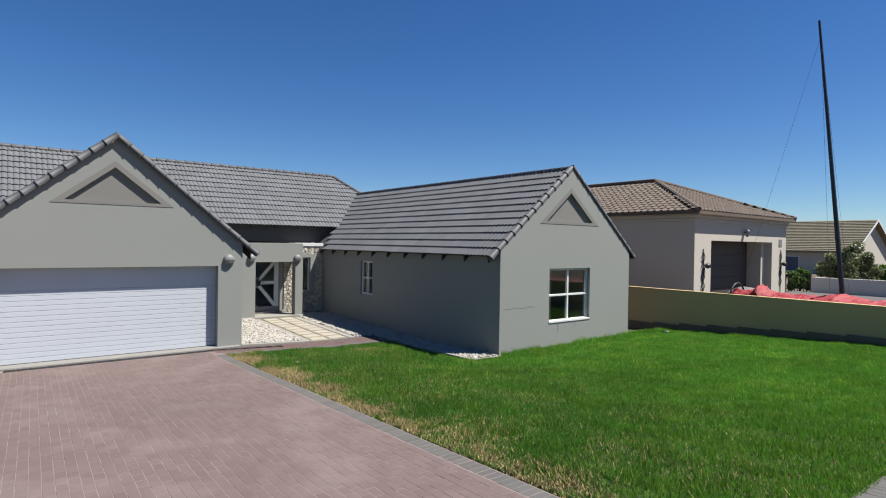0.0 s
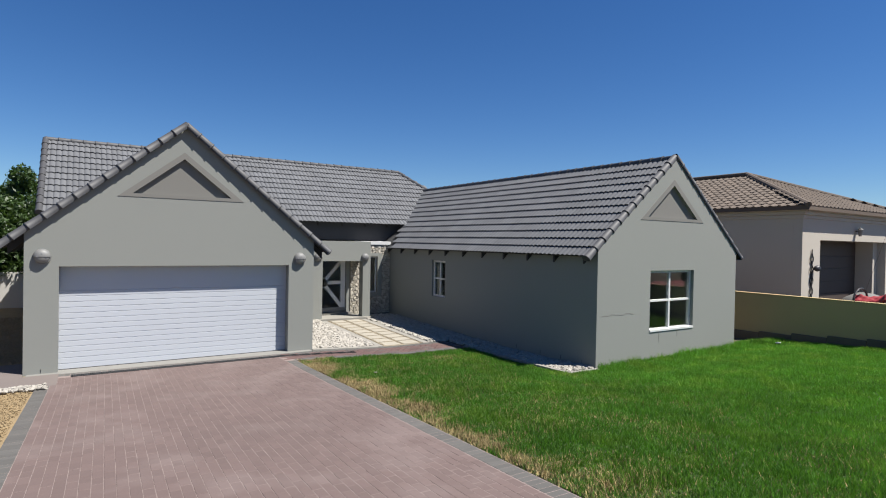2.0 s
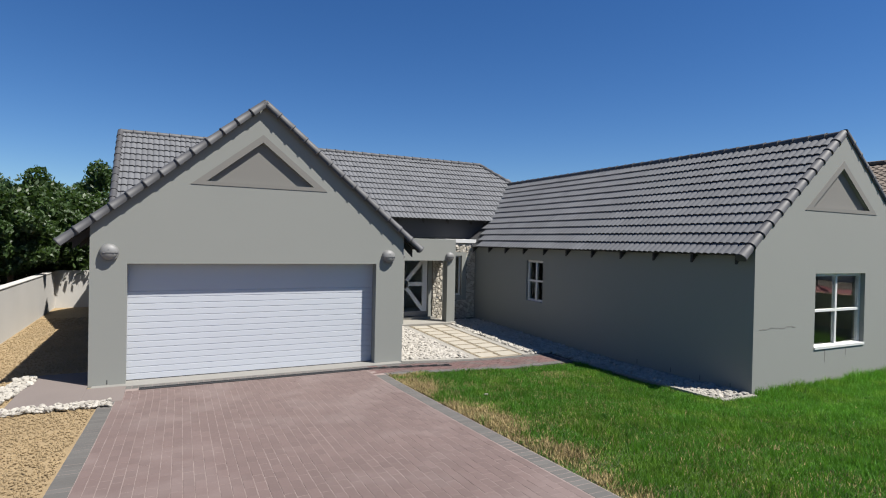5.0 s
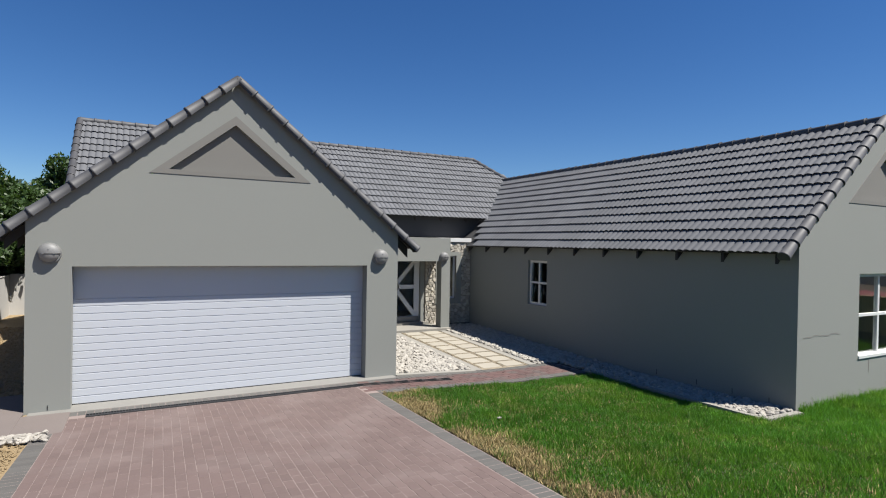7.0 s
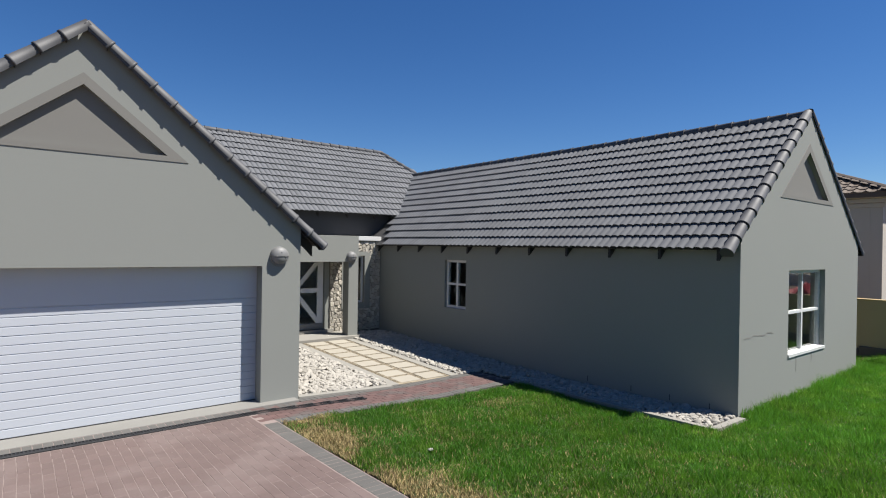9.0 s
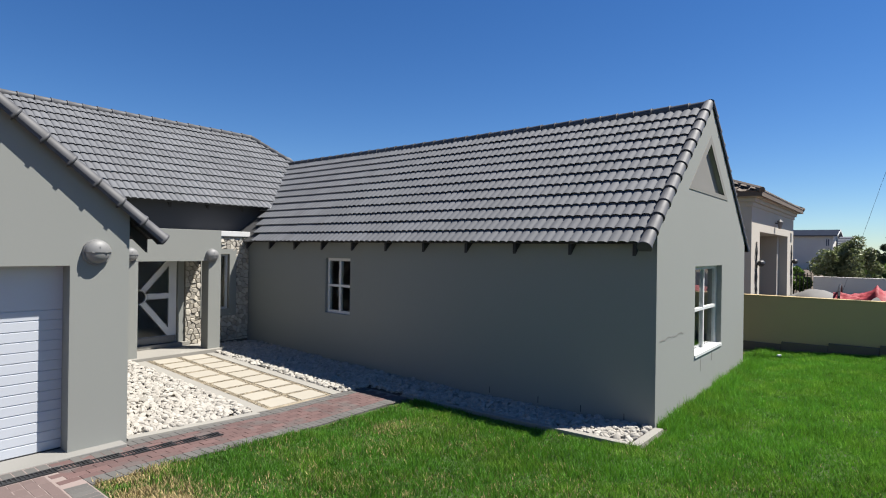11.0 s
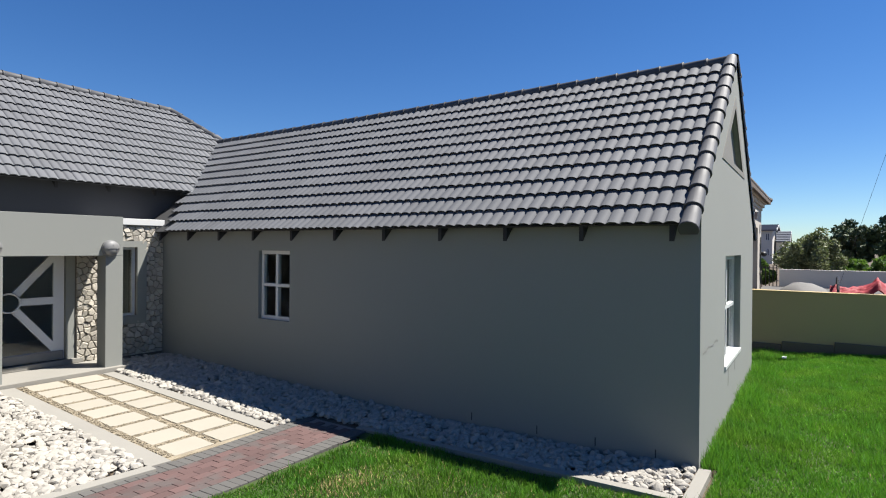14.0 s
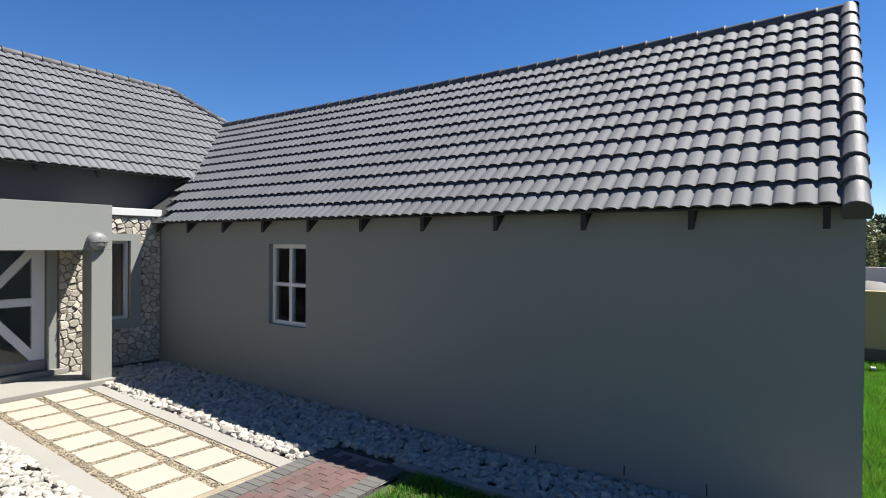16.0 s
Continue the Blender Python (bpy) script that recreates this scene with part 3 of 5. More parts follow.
# ---- porch ----
box("porch_beam", G_X1 + 0.002, 8.19, 19.2, 19.5, 1.985, 2.67, PLASTER, house, 0.006, "grey plastered porch beam")
box("porch_post", 7.90, 8.19, 19.2, 19.5, -0.2, 1.983, PLASTER, house, 0.006, "grey plastered porch post")
box("porch_post", 4.422, 6.43, 19.2, 19.5, -0.2, 1.983, PLASTER, house, 0.006, "grey plastered porch post")
box("porch_roof", G_X1 + 0.002, 8.19, 19.502, 20.7, 2.11, 2.66, PLASTER, house)
box("porch_roof_cap", 8.192, W_X0 - 0.002, 19.98, 20.7, 2.56, 2.685, WHITE, house, 0.008, "white capping over the stone wall")
box("porch_floor", G_X1 + 0.01, 8.3, 19.1, 20.9, -0.2, 0.045, CONCRETE, house, 0.008, "pale concrete porch floor")
box("porch_step", 6.0, 7.9, 20.0, 20.9, 0.046, 0.13, CONCRETE, house, 0.01, "pale threshold step")
box("porch_side", 4.42, 5.94, 20.12, 20.4, 0.046, 2.108, PLASTER, house)
box("hall_wall", 5.6, 9.3, 23.6, 23.7, 0.0, 2.7, INSIDE, house)
box("hall_side", 6.0, 6.1, 20.6, 23.6, 0.0, 2.7, INSIDE, house)
box("hall_side", 9.2, 9.3, 20.6, 23.6, 0.0, 2.7, INSIDE, house)
# light reveal beside the door
box("door_reveal", 7.64, 7.778, 20.06, 20.5, 0.131, 2.108, PLASTER, house)


def front_door():
    """A pivot door: a pale frame with a ring at its heart from which bars run to the corners."""
    x0, x1, y, z0, z1 = 5.95, 7.63, 20.12, 0.14, 2.1
    d = thing("front_door", "wide glazed front door with pale crossed bars and ring handle", "door", at=(6.9, y, z0))
    cx, cz = (x0 + x1) / 2, 1.19
    part("frame", plate([rect(x0, x1, z0, z1), rect(x0 + 0.07, x1 - 0.17, z0 + 0.16, z1 - 0.08)], lambda u, v, w: (u, y + w, v), 0.06), ALU, d)
    part("kick_rail", plate([rect(x0 + 0.02, x1 - 0.02, z0 + 0.01, z0 + 0.155)], lambda u, v, w: (u, y - 0.03 + w, v), 0.03), LAMPGREY, d, "grey bottom rail")
    g = part("pane", plate([rect(x0 + 0.07, x1 - 0.13, z0 + 0.16, z1 - 0.08)], lambda u, v, w: (u, y + 0.03 + w, v), 0.008), GLASS, d)
    g.visible_shadow = False

    def bar(a, b, w=0.062):
        a, b = Vector((a[0], 0, a[1])), Vector((b[0], 0, b[1]))
        n = (b - a).normalized().cross(Vector((0, 1, 0))) * w
        pts = [(p.x, p.z) for p in (a + n, b + n, b - n, a - n)]
        part("bar", plate([pts], lambda u, v, k: (u, y - 0.012 + k, v), 0.04), ALU, d)
    r = 0.17
    for ux, uz in ((x0 + 0.09, z0 + 0.2), (x1 - 0.15, z0 + 0.2), (x0 + 0.09, z1 - 0.12), (x1 - 0.15, z1 - 0.12), (x0 + 0.08, cz), (x1 - 0.13, cz)):
        v = Vector((ux - cx, uz - cz)).normalized()
        bar((cx + v.x * r, cz + v.y * r), (ux, uz))
    bm = bmesh.new()
    n = 20
    for k in range(n):
        a, b = 2 * math.pi * k / n, 2 * math.pi * (k + 1) / n
        tube(bm, (cx + 0.16 * math.cos(a), y - 0.05, cz + 0.16 * math.sin(a)), (cx + 0.16 * math.cos(b), y - 0.05, cz + 0.16 * math.sin(b)), 0.016, n=6)
    part("ring_handle", bm, ALU, d, "round metal ring handle")


front_door()

# stone-clad wall with its narrow window
SW = (8.30, 8.86, 0.80, 2.13)
stone_wall = part("stone_wall", plate([[(7.78, -0.1), (W_X0 - 0.002, -0.1), (W_X0 - 0.002, 2.555), (7.78, 2.555)], rect(*SW)], lambda u, v, w: (u, 20.05 + w, v), 0.3), STONEJOINT, house, "wall clad in cream field stones")
part("window_band", plate([rect(SW[0] - 0.16, SW[1] + 0.18, SW[2] - 0.16, SW[3] + 0.12), rect(*SW)], lambda u, v, w: (u, 20.0 + w, v), 0.049), PLASTER, house, "smooth plaster band round the narrow window")
side_win = part("window", plate([rect(SW[0], SW[1], SW[2], SW[3]), rect(SW[0] + 0.05, SW[1] - 0.05, SW[2] + 0.05, SW[3] - 0.05)], lambda u, v, w: (u, 20.1 + w, v), 0.06), WHITE, house, "narrow fixed window with dark glass")
pane = part("pane", plate([rect(SW[0] + 0.05, SW[1] - 0.05, SW[2] + 0.05, SW[3] - 0.05)], lambda u, v, w: (u, 20.13 + w, v), 0.006), GLASS, side_win)
pane.visible_shadow = False


def clip_half(poly, p, n):
    out = []
    for i in range(len(poly)):
        a, b = poly[i], poly[(i + 1) % len(poly)]
        da, db = (a - p).dot(n), (b - p).dot(n)
        if da <= 0:
            out.append(a)
        if da * db < 0:
            out.append(a + (b - a) * (da / (da - db)))
    return out


def field_stones(x0, x1, z0, z1, y, skip):
    """Irregular stones, each an uneven polygon proud of the mortar."""
    rng = random.Random(11)
    sx, sz = 0.125, 0.098
    seeds = []
    j = 0
    z = z0 - sz
    while z < z1 + sz:
        x = x0 - sx + (0.5 * sx if j % 2 else 0)
        while x < x1 + sx:
            seeds.append(Vector((x + rng.uniform(-0.42, 0.42) * sx, z + rng.uniform(-0.42, 0.42) * sz)))
            x += sx
        z += sz
        j += 1
    for p in seeds:
        poly = [Vector(c) for c in ((x0, z0), (x1, z0), (x1, z1), (x0, z1))]
        for q in seeds:
            if q is not p and (q - p).length < 0.5:
                n = (q - p).normalized()
                poly = clip_half(poly, (p + q) / 2 - n * rng.uniform(0.003, 0.007), n)
                if len(poly) < 3:
                    break
        if len(poly) < 3:
            continue
        c = sum(poly, Vector((0, 0))) / len(poly)
        if skip(c):
            continue
        d = rng.uniform(0.025, 0.05)
        tilt = Vector((rng.uniform(-0.25, 0.25), rng.uniform(-0.25, 0.25)))
        bm = bmesh.new()
        rings = [[bm.verts.new((c.x + (q.x - c.x) * k, y - h - (0.6 * (q - c).dot(tilt) if h else 0), c.y + (q.y - c.y) * k)) for q in poly] for k, h in ((1.0, 0.0), (0.97, d * 0.75), (0.8, d))]
        for a, b in zip(rings, rings[1:]):
            for k in range(len(poly)):
                bm.faces.new((a[k], a[(k + 1) % len(poly)], b[(k + 1) % len(poly)], b[k]))
        bm.faces.new(rings[2])
        part("stone", bm, STONE, stone_wall)


field_stones(7.80, W_X0 - 0.01, 0.03, 2.55, 20.05, lambda c: SW[0] - 0.13 < c.x < SW[1] + 0.15 and SW[2] - 0.13 < c.y < SW[3] + 0.09)


# ---- wall lamps ----
def wall_lamp(x, y, z, r=0.15):
    """A round bulkhead lamp: grey base, hooded upper half, ribbed glass below."""
    lamp = thing("wall_lamp", "round grey bulkhead lamp with a hood on the wall", "lamp", "bulkhead lamps", at=(x, y, z))
    bm = bmesh.new()
    bmesh.ops.create_cone(bm, cap_ends=True, segments=28, radius1=r, radius2=r * 0.96, depth=0.04)
    bmesh.ops.rotate(bm, matrix=Matrix.Rotation(math.pi / 2, 3, "X"), verts=bm.verts)
    bmesh.ops.translate(bm, vec=(x, y - 0.02, z), verts=bm.verts)
    part("base", bm, LAMPGREY, lamp)
    for name, material, lo, hi, k, label in (("hood", LAMPGREY, 0.0, math.pi, 1.0, ""), ("glass", LAMPGLASS, math.pi, 2 * math.pi, 0.9, "frosted glass lower half")):
        bm = bmesh.new()
        rows = []
        for i in range(7):
            b = math.pi / 2 * i / 6
            rr, d = r * k * 0.94 * math.cos(b), 0.08 * k * math.sin(b)
            rows.append([bm.verts.new((x + rr * math.cos(lo + (hi - lo) * j / 16), y - 0.04 - d, z + rr * math.sin(lo + (hi - lo) * j / 16))) for j in range(17)])
        for a, b in zip(rows, rows[1:]):
            for j in range(16):
                bm.faces.new((a[j], a[j + 1], b[j + 1], b[j]))
        bmesh.ops.remove_doubles(bm, verts=bm.verts, dist=0.0005)
        part(name, bm, material, lamp, label, True)
    bm = bmesh.new()
    add_box(bm, x - r * 0.55, x + r * 0.55, y - 0.113, y - 0.04, z - 0.006, z + 0.006, 0.003)
    add_box(bm, x - 0.006, x + 0.006, y - 0.118, y - 0.04, z + 0.02, z + r * 0.45, 0.003)
    part("guard_bar", bm, LAMPGREY, lamp)


wall_lamp(-0.99, G_Y, 2.27)
wall_lamp(4.06, G_Y, 2.23)
wall_lamp(6.27, 19.2, 2.12)
wall_lamp(7.97, 19.2, 2.11)

# hairline crack and small weep slots in the plaster
bm = bmesh.new()
crng = random.Random(4)
pts = [(9.55 + 0.055 * k, 1.09 + crng.uniform(-0.018, 0.018)) for k in range(21)]
for a, b in zip(pts, pts[1:]):
    n = Vector((a[1] - b[1], b[0] - a[0])).normalized() * crng.uniform(0.003, 0.011)
    q = [bm.verts.new((u, W_Y - 0.003, v)) for u, v in ((a[0] - n.x, a[1] - n.y), (b[0] - n.x, b[1] - n.y), (b[0] + n.x, b[1] + n.y), (a[0] + n.x, a[1] + n.y))]
    bm.faces.new(q)
part("crack", bm, BAND, house, "hairline crack in the plaster")
for xx, low in ((11.62, 0.33), (12.35, 0.42)):
    part("stain", plate([[(xx, 0.59), (xx + 0.035, 0.59), (xx + 0.02, low), (xx + 0.008, low)]], lambda u, v, w: (u, W_Y - 0.003 + w, v), 0.002), BAND, house, "dark drip stain under the sill")
for yy in (10.39, 11.05, 11.77, 12.69):
    box("weep_slot", W_X0 - 0.003, W_X0 + 0.02, yy - 0.006, yy + 0.006, -0.07, 0.03, BLACK, house)
box("weep_slot", -1.0, -0.988, G_Y - 0.003, G_Y + 0.02, 0.03, 0.1, BLACK, house)

# ---- path and beds ----
SKEW = 0.02


def sk(x, y):
    return x + SKEW * (y - 14.84)


def strip(name, x0, x1, y0, y1, z0, z1, material, label, category, skew=True, bevel=0.006, parent=None):
    bm = bmesh.new()
    add_box(bm, x0, x1, y0, y1, z0, z1, bevel)
    for v in bm.verts:
        if skew:
            v.co.x = sk(v.co.x, v.co.y)
        v.co.z += ground_z(v.co.x, v.co.y)
    ob = part(name, bm, material, parent)
    return tagged(ob, label, category, kind="structure") if parent is None else ob


path = strip("path_bed", 6.46, 7.72, 14.7, 19.08, -0.15, -0.004, FINEGRAVEL, "fine gravel bed of the slab path", "path")
strip("kerb", 6.22, 6.46, 14.66, 19.08, -0.15, 0.008, CONCRETE, "pale concrete kerb beside the slab path", "kerb")
strip("kerb", 7.72, 7.91, 14.72, 19.08, -0.15, 0.008, CONCRETE, "pale concrete kerb beside the pebble bed", "kerb")
strip("kerb", G_X1 + 0.02, 6.21, 14.5, 14.64, -0.15, 0.028, CONCRETE, "pale concrete kerb before the pebble bed", "kerb", False)
strip("kerb", 8.45, 8.56, 10.0, 13.86, -0.2, 0.01, CONCRETE, "pale concrete edge of the pebble strip", "kerb", False)
strip("kerb", 8.45, W_X0 - 0.01, 9.84, 9.96, -0.2, 0.01, CONCRETE, "pale concrete end of the pebble strip", "kerb", False)
slab_bm = bmesh.new()
add_box(slab_bm, -0.235, 0.235, -0.2, 0.2, -0.03, 0.01, 0.004)
slab_me = bpy.data.meshes.new("slab")
slab_bm.to_mesh(slab_me)
slab_bm.free()
slab_me.materials.append(SLABS)
rng = random.Random(3)
for r in range(9):
    for c in range(2):
        s = put("slab", slab_me)
        s.parent = path
        yy = 14.97 + 0.484 * r
        s.matrix_world = pose(sk(6.80 + 0.575 * c, yy), yy, ground_z(7.0, yy), math.degrees(0.025) + rng.uniform(-0.4, 0.4), rng.uniform(-0.4, 0.4), -math.degrees(SKEW) + rng.uniform(-0.5, 0.5))


def rocks(name, spots, size, material, label, seed, flat=0.7, category="pebbles", base=None):
    """Many angular stones in one mesh."""
    rng = np.random.RandomState(seed)
    bm = bmesh.new()
    bmesh.ops.create_icosphere(bm, subdivisions=1, radius=1.0)
    v0 = np.array([v.co[:] for v in bm.verts])
    f0 = np.array([[v.index for v in f.verts] for f in bm.faces])
    bm.free()
    if size > 0.02:
        bm = bmesh.new()
        bmesh.ops.create_icosphere(bm, subdivisions=2, radius=1.0)
        v0 = np.array([v.co[:] for v in bm.verts])
        f0 = np.array([[v.index for v in f.verts] for f in bm.faces])
        bm.free()
    V, F = [], []
    for i, (x, y, z) in enumerate(spots):
        k = rng.normal(size=(6, 3))
        k /= np.linalg.norm(k, axis=1)[:, None]
        cut = rng.uniform(0.45, 0.85, 6)
        v = v0.copy()
        for n, c in zip(k, cut):
            d = v @ n
            over = d > c
            v[over] -= np.outer(d[over] - c, n)
        s = size * rng.uniform(0.6, 1.35)
        v = v * (s * rng.uniform(0.8, 1.4), s * rng.uniform(0.7, 1.1), s * flat * rng.uniform(0.7, 1.2))
        a, b = rng.uniform(0, 6.28), rng.uniform(-0.5, 0.5)
        ca, sa, cb, sb = math.cos(a), math.sin(a), math.cos(b), math.sin(b)
        v = v @ np.array([[cb, 0, -sb], [0, 1, 0], [sb, 0, cb]]) @ np.array([[ca, sa, 0], [-sa, ca, 0], [0, 0, 1]])
        V.append(v + (x, y, z + s * 0.3))
        F.append(f0 + len(v0) * i)
    ob = new(name, from_lists(name, np.concatenate(V).tolist(), np.concatenate(F).tolist(), material))
    return tagged(ob, label, category, kind="stuff")


def scatter(n, x0, x1, y0, y1, seed, test=lambda x, y: True, z=0.0, layers=0.02):
    rng = random.Random(seed)
    out = []
    while len(out) < n:
        x, y = rng.uniform(x0, x1), rng.uniform(y0, y1)
        if test(x, y):
            out.append((x, y, ground_z(x, y) + z + rng.uniform(-0.01, layers)))
    return out


sheet("pebble_bed", G_X1, W_X0, 9.9, 19.2, 0.25, -0.03, EARTH, "earth under the white pebbles", "bed", lambda x, y: y > 14.7 or x > 8.5)
rocks("white_pebbles", scatter(3000, 4.45, 6.35, 14.64, 19.15, 1, lambda x, y: x < sk(6.21, y)), 0.05, PEBBLE, "loose white pebbles between garage and path", 1)
rocks("white_pebbles", scatter(6200, 7.7, W_X0, 10.0, 20.0, 2, lambda x, y: (x > 8.58 and y < 14.75) or (y > 14.74 and x > sk(7.93, y) and (y < 19.1 or x > 8.3)), z=-0.02, layers=0.03), 0.046, PEBBLE, "loose white pebbles along the shaded wing wall", 2)
box_c = box("concrete_apron", -2.2, G_X0 + 0.0, 13.35, 15.6, -0.2, 0.03, APRON, bevel=0.01)
tagged(box_c, "grey concrete apron beside the garage", "apron", kind="structure")
tagged(box("concrete_apron", -2.2, DRIVE_X0 + 0.3, 13.34, 14.32, -0.2, 0.022, APRON, bevel=0.01), "grey apron between driveway and garage corner", "apron", kind="structure")
rocks("white_pebbles", scatter(260, -2.3, -0.85, 13.02, 13.3, 4, z=0.01), 0.042, PEBBLE, "row of white pebbles edging the gravel", 4)
rocks("white_pebbles", scatter(330, -2.75, -2.1, 13.3, 15.5, 5, lambda x, y: abs(x - (-2.55 + (y - 13.3) * 0.16)) < 0.17, z=0.01), 0.045, PEBBLE, "row of white pebbles beside the concrete apron", 5)
gs = scatter(19000, -3.45, -1.03, 4.0, 13.0, 6, lambda x, y: x < drive_x(-1.03, y), layers=0.008)
rocks("gravel_stones", [(x, y, z - 0.012) for x, y, z in gs], 0.0145, TANGRAVEL, "loose tan gravel stones beside the driveway", 6, 0.8, "gravel")


def drain(x0, x1, y):
    """A slotted channel drain that follows the fall of the paving."""
    d = thing("channel_drain", "dark slotted channel drain before the garage door", "drain", at=(x0, y, 0))
    channel, grate = bmesh.new(), bmesh.new()
    n = 20
    for k in range(n):
        a, b = x0 + (x1 - x0) * k / n, x0 + (x1 - x0) * (k + 1) / n
        z = ground_z((a + b) / 2, y) + 0.004
        add_box(channel, a, b, y - 0.06, y + 0.06, z - 0.1, z - 0.004)
        add_box(grate, a, b, y - 0.068, y - 0.052, z - 0.03, z + 0.007)
        add_box(grate, a, b, y + 0.052, y + 0.068, z - 0.03, z + 0.007)
        m = int((b - a) / 0.034)
        for i in range(m):
            x = a + (b - a) * i / m
            add_box(grate, x, x + 0.013, y - 0.052, y + 0.052, z - 0.003, z + 0.005)
    part("channel", channel, BLACK, d)
    part("grate", grate, BLACK, d)


drain(-0.5, 5.35, 14.04)


# ---- brick paving ----
def brick_mesh(name, lx, ly, material):
    b, h = 0.003, 0.05
    x, y = lx / 2, ly / 2
    vs = [(-x, -y, -h), (x, -y, -h), (x, y, -h), (-x, y, -h), (-x, -y, -b), (x, -y, -b), (x, y, -b), (-x, y, -b),
          (-x + b, -y + b, 0), (x - b, -y + b, 0), (x - b, y - b, 0), (-x + b, y - b, 0)]
    fs = [(8, 9, 10, 11)] + [(4 + k, 4 + (k + 1) % 4, 8 + (k + 1) % 4, 8 + k) for k in range(4)] + [(k, (k + 1) % 4, 4 + (k + 1) % 4, 4 + k) for k in range(4)]
    return from_lists(name, vs, fs, material)


def lay_bricks(bed, me, places, single, name):
    """Bricks at (x, y, turned); those of the nearest stretch are pieces of their own."""
    rng = random.Random(5)
    bv = np.array([v.co[:] for v in me.vertices])
    bf = [p.vertices[:] for p in me.polygons]
    V, F, count = [], [], 0
    for x, y, turned in places:
        z = ground_z(x, y)
        sy = (ground_z(x, y + 0.1) - ground_z(x, y - 0.1)) / 0.2
        sx = (ground_z(x + 0.1, y) - ground_z(x - 0.1, y)) / 0.2
        m = pose(x, y, z + rng.uniform(-0.001, 0.002), math.degrees(sy) + rng.uniform(-0.3, 0.3), -math.degrees(sx) + rng.uniform(-0.3, 0.3), rng.uniform(-0.6, 0.6) + turned)
        if single(x, y):
            o = put(name, me)
            o.parent = bed
            o.matrix_world = m
        else:
            a = np.array(m)
            V.append(bv @ a[:3, :3].T + a[:3, 3])
            F += [tuple(i + len(bv) * count for i in f) for f in bf]
            count += 1
    if count:
        ob = new("bricks", from_lists("bricks", np.concatenate(V).tolist(), F, me.materials[0]))
        ob["kind"] = "stuff"
        ob.parent = bed


def pave():
    bed = bpy.data.objects["driveway_bed"]
    red = brick_mesh("brick", 0.1, 0.1995, PAVER)
    half = brick_mesh("half_brick", 0.1, 0.098, PAVER)
    halves = []
    grey = brick_mesh("edge_brick", 0.199, 0.096, EDGER)
    grey_end = brick_mesh("edge_brick", 0.096, 0.199, EDGER)
    places = []
    for c in range(41):
        x = DRIVE_X0 + 0.255 + 0.1033 * c
        y = DRIVE_Y0 + 0.1 + (0.101 if c % 2 else 0.0)
        while y < 13.86:
            places.append((drive_x(x, y), y, -1.7))
            y += 0.2019
        if y - 0.101 < 13.9:
            halves.append((drive_x(x, y), y - 0.05, -1.7))
    lay_bricks(bed, red, places, lambda x, y: 0.7 < x < 3.5 and 7.4 < y < 9.3, "brick")
    lay_bricks(bed, half, halves, lambda x, y: False, "half_brick")
    edge = []
    y = DRIVE_Y0 + 0.06
    while y < 13.45:
        edge.append((drive_x(DRIVE_X0 + 0.1, y), y, -1.7))
        edge.append((drive_x(DRIVE_X1 - 0.11, y), y, -1.7))
        y += 0.1015
    lay_bricks(bed, grey, edge, lambda x, y: x > 3 and y > 5.5, "edge_brick")
    edge = [(-0.66 + 0.1015 * k, 14.21, 0) for k in range(50)]
    lay_bricks(bed, grey_end, edge, lambda x, y: True, "edge_brick")
    # the side path in front of the beds
    walk_bed = sheet("side_path_bed", DRIVE_X1, 8.46, 13.4, 14.84, 0.06, -0.012, JOINT, "sandy bed of the red brick side path", "path",
                     lambda x, y: side_y(x, 13.4) < y < side_y(x, 14.5))
    places, edge = [], []
    for r in range(6):
        x = DRIVE_X1 - 0.1 + (0.1 if r % 2 else 0)
        while x < 8.36:
            places.append((x, side_y(x, 13.645 + 0.1145 * r), 3.4))
            x += 0.205
    x = DRIVE_X1 + 0.05
    while x < 8.42:
        if x > 4.42:
            edge.append((x, side_y(x, 14.385), 3.4))
        edge.append((x, side_y(x, 13.487), 3.4))
        x += 0.1015
    lay_bricks(walk_bed, brick_mesh("brick", 0.199, 0.108, PATHBRICK), places, lambda x, y: True, "brick")
    lay_bricks(walk_bed, grey_end, edge, lambda x, y: True, "edge_brick")
    # verge before the lawn
    verge = sheet("verge_bed", DRIVE_X1 - 0.45, 17.4, -3.0, 1.35, 0.3, -0.012, JOINT, "sandy bed of the paved verge", "path")
    edge, x = [], DRIVE_X1 - 0.3
    while x < 12:
        edge.append((x, 1.24, 0))
        x += 0.1015
    lay_bricks(verge, grey_end, edge, lambda x, y: False, "edge_brick")
    places = []
    for r in range(12):
        x = DRIVE_X1 - 0.2 + (0.1 if r % 2 else 0)
        while x < 9.0:
            places.append((x, 1.08 - 0.1045 * r, 0))
            x += 0.205
    lay_bricks(verge, brick_mesh("brick", 0.199, 0.0995, PAVER), places, lambda x, y: False, "brick")


pave()


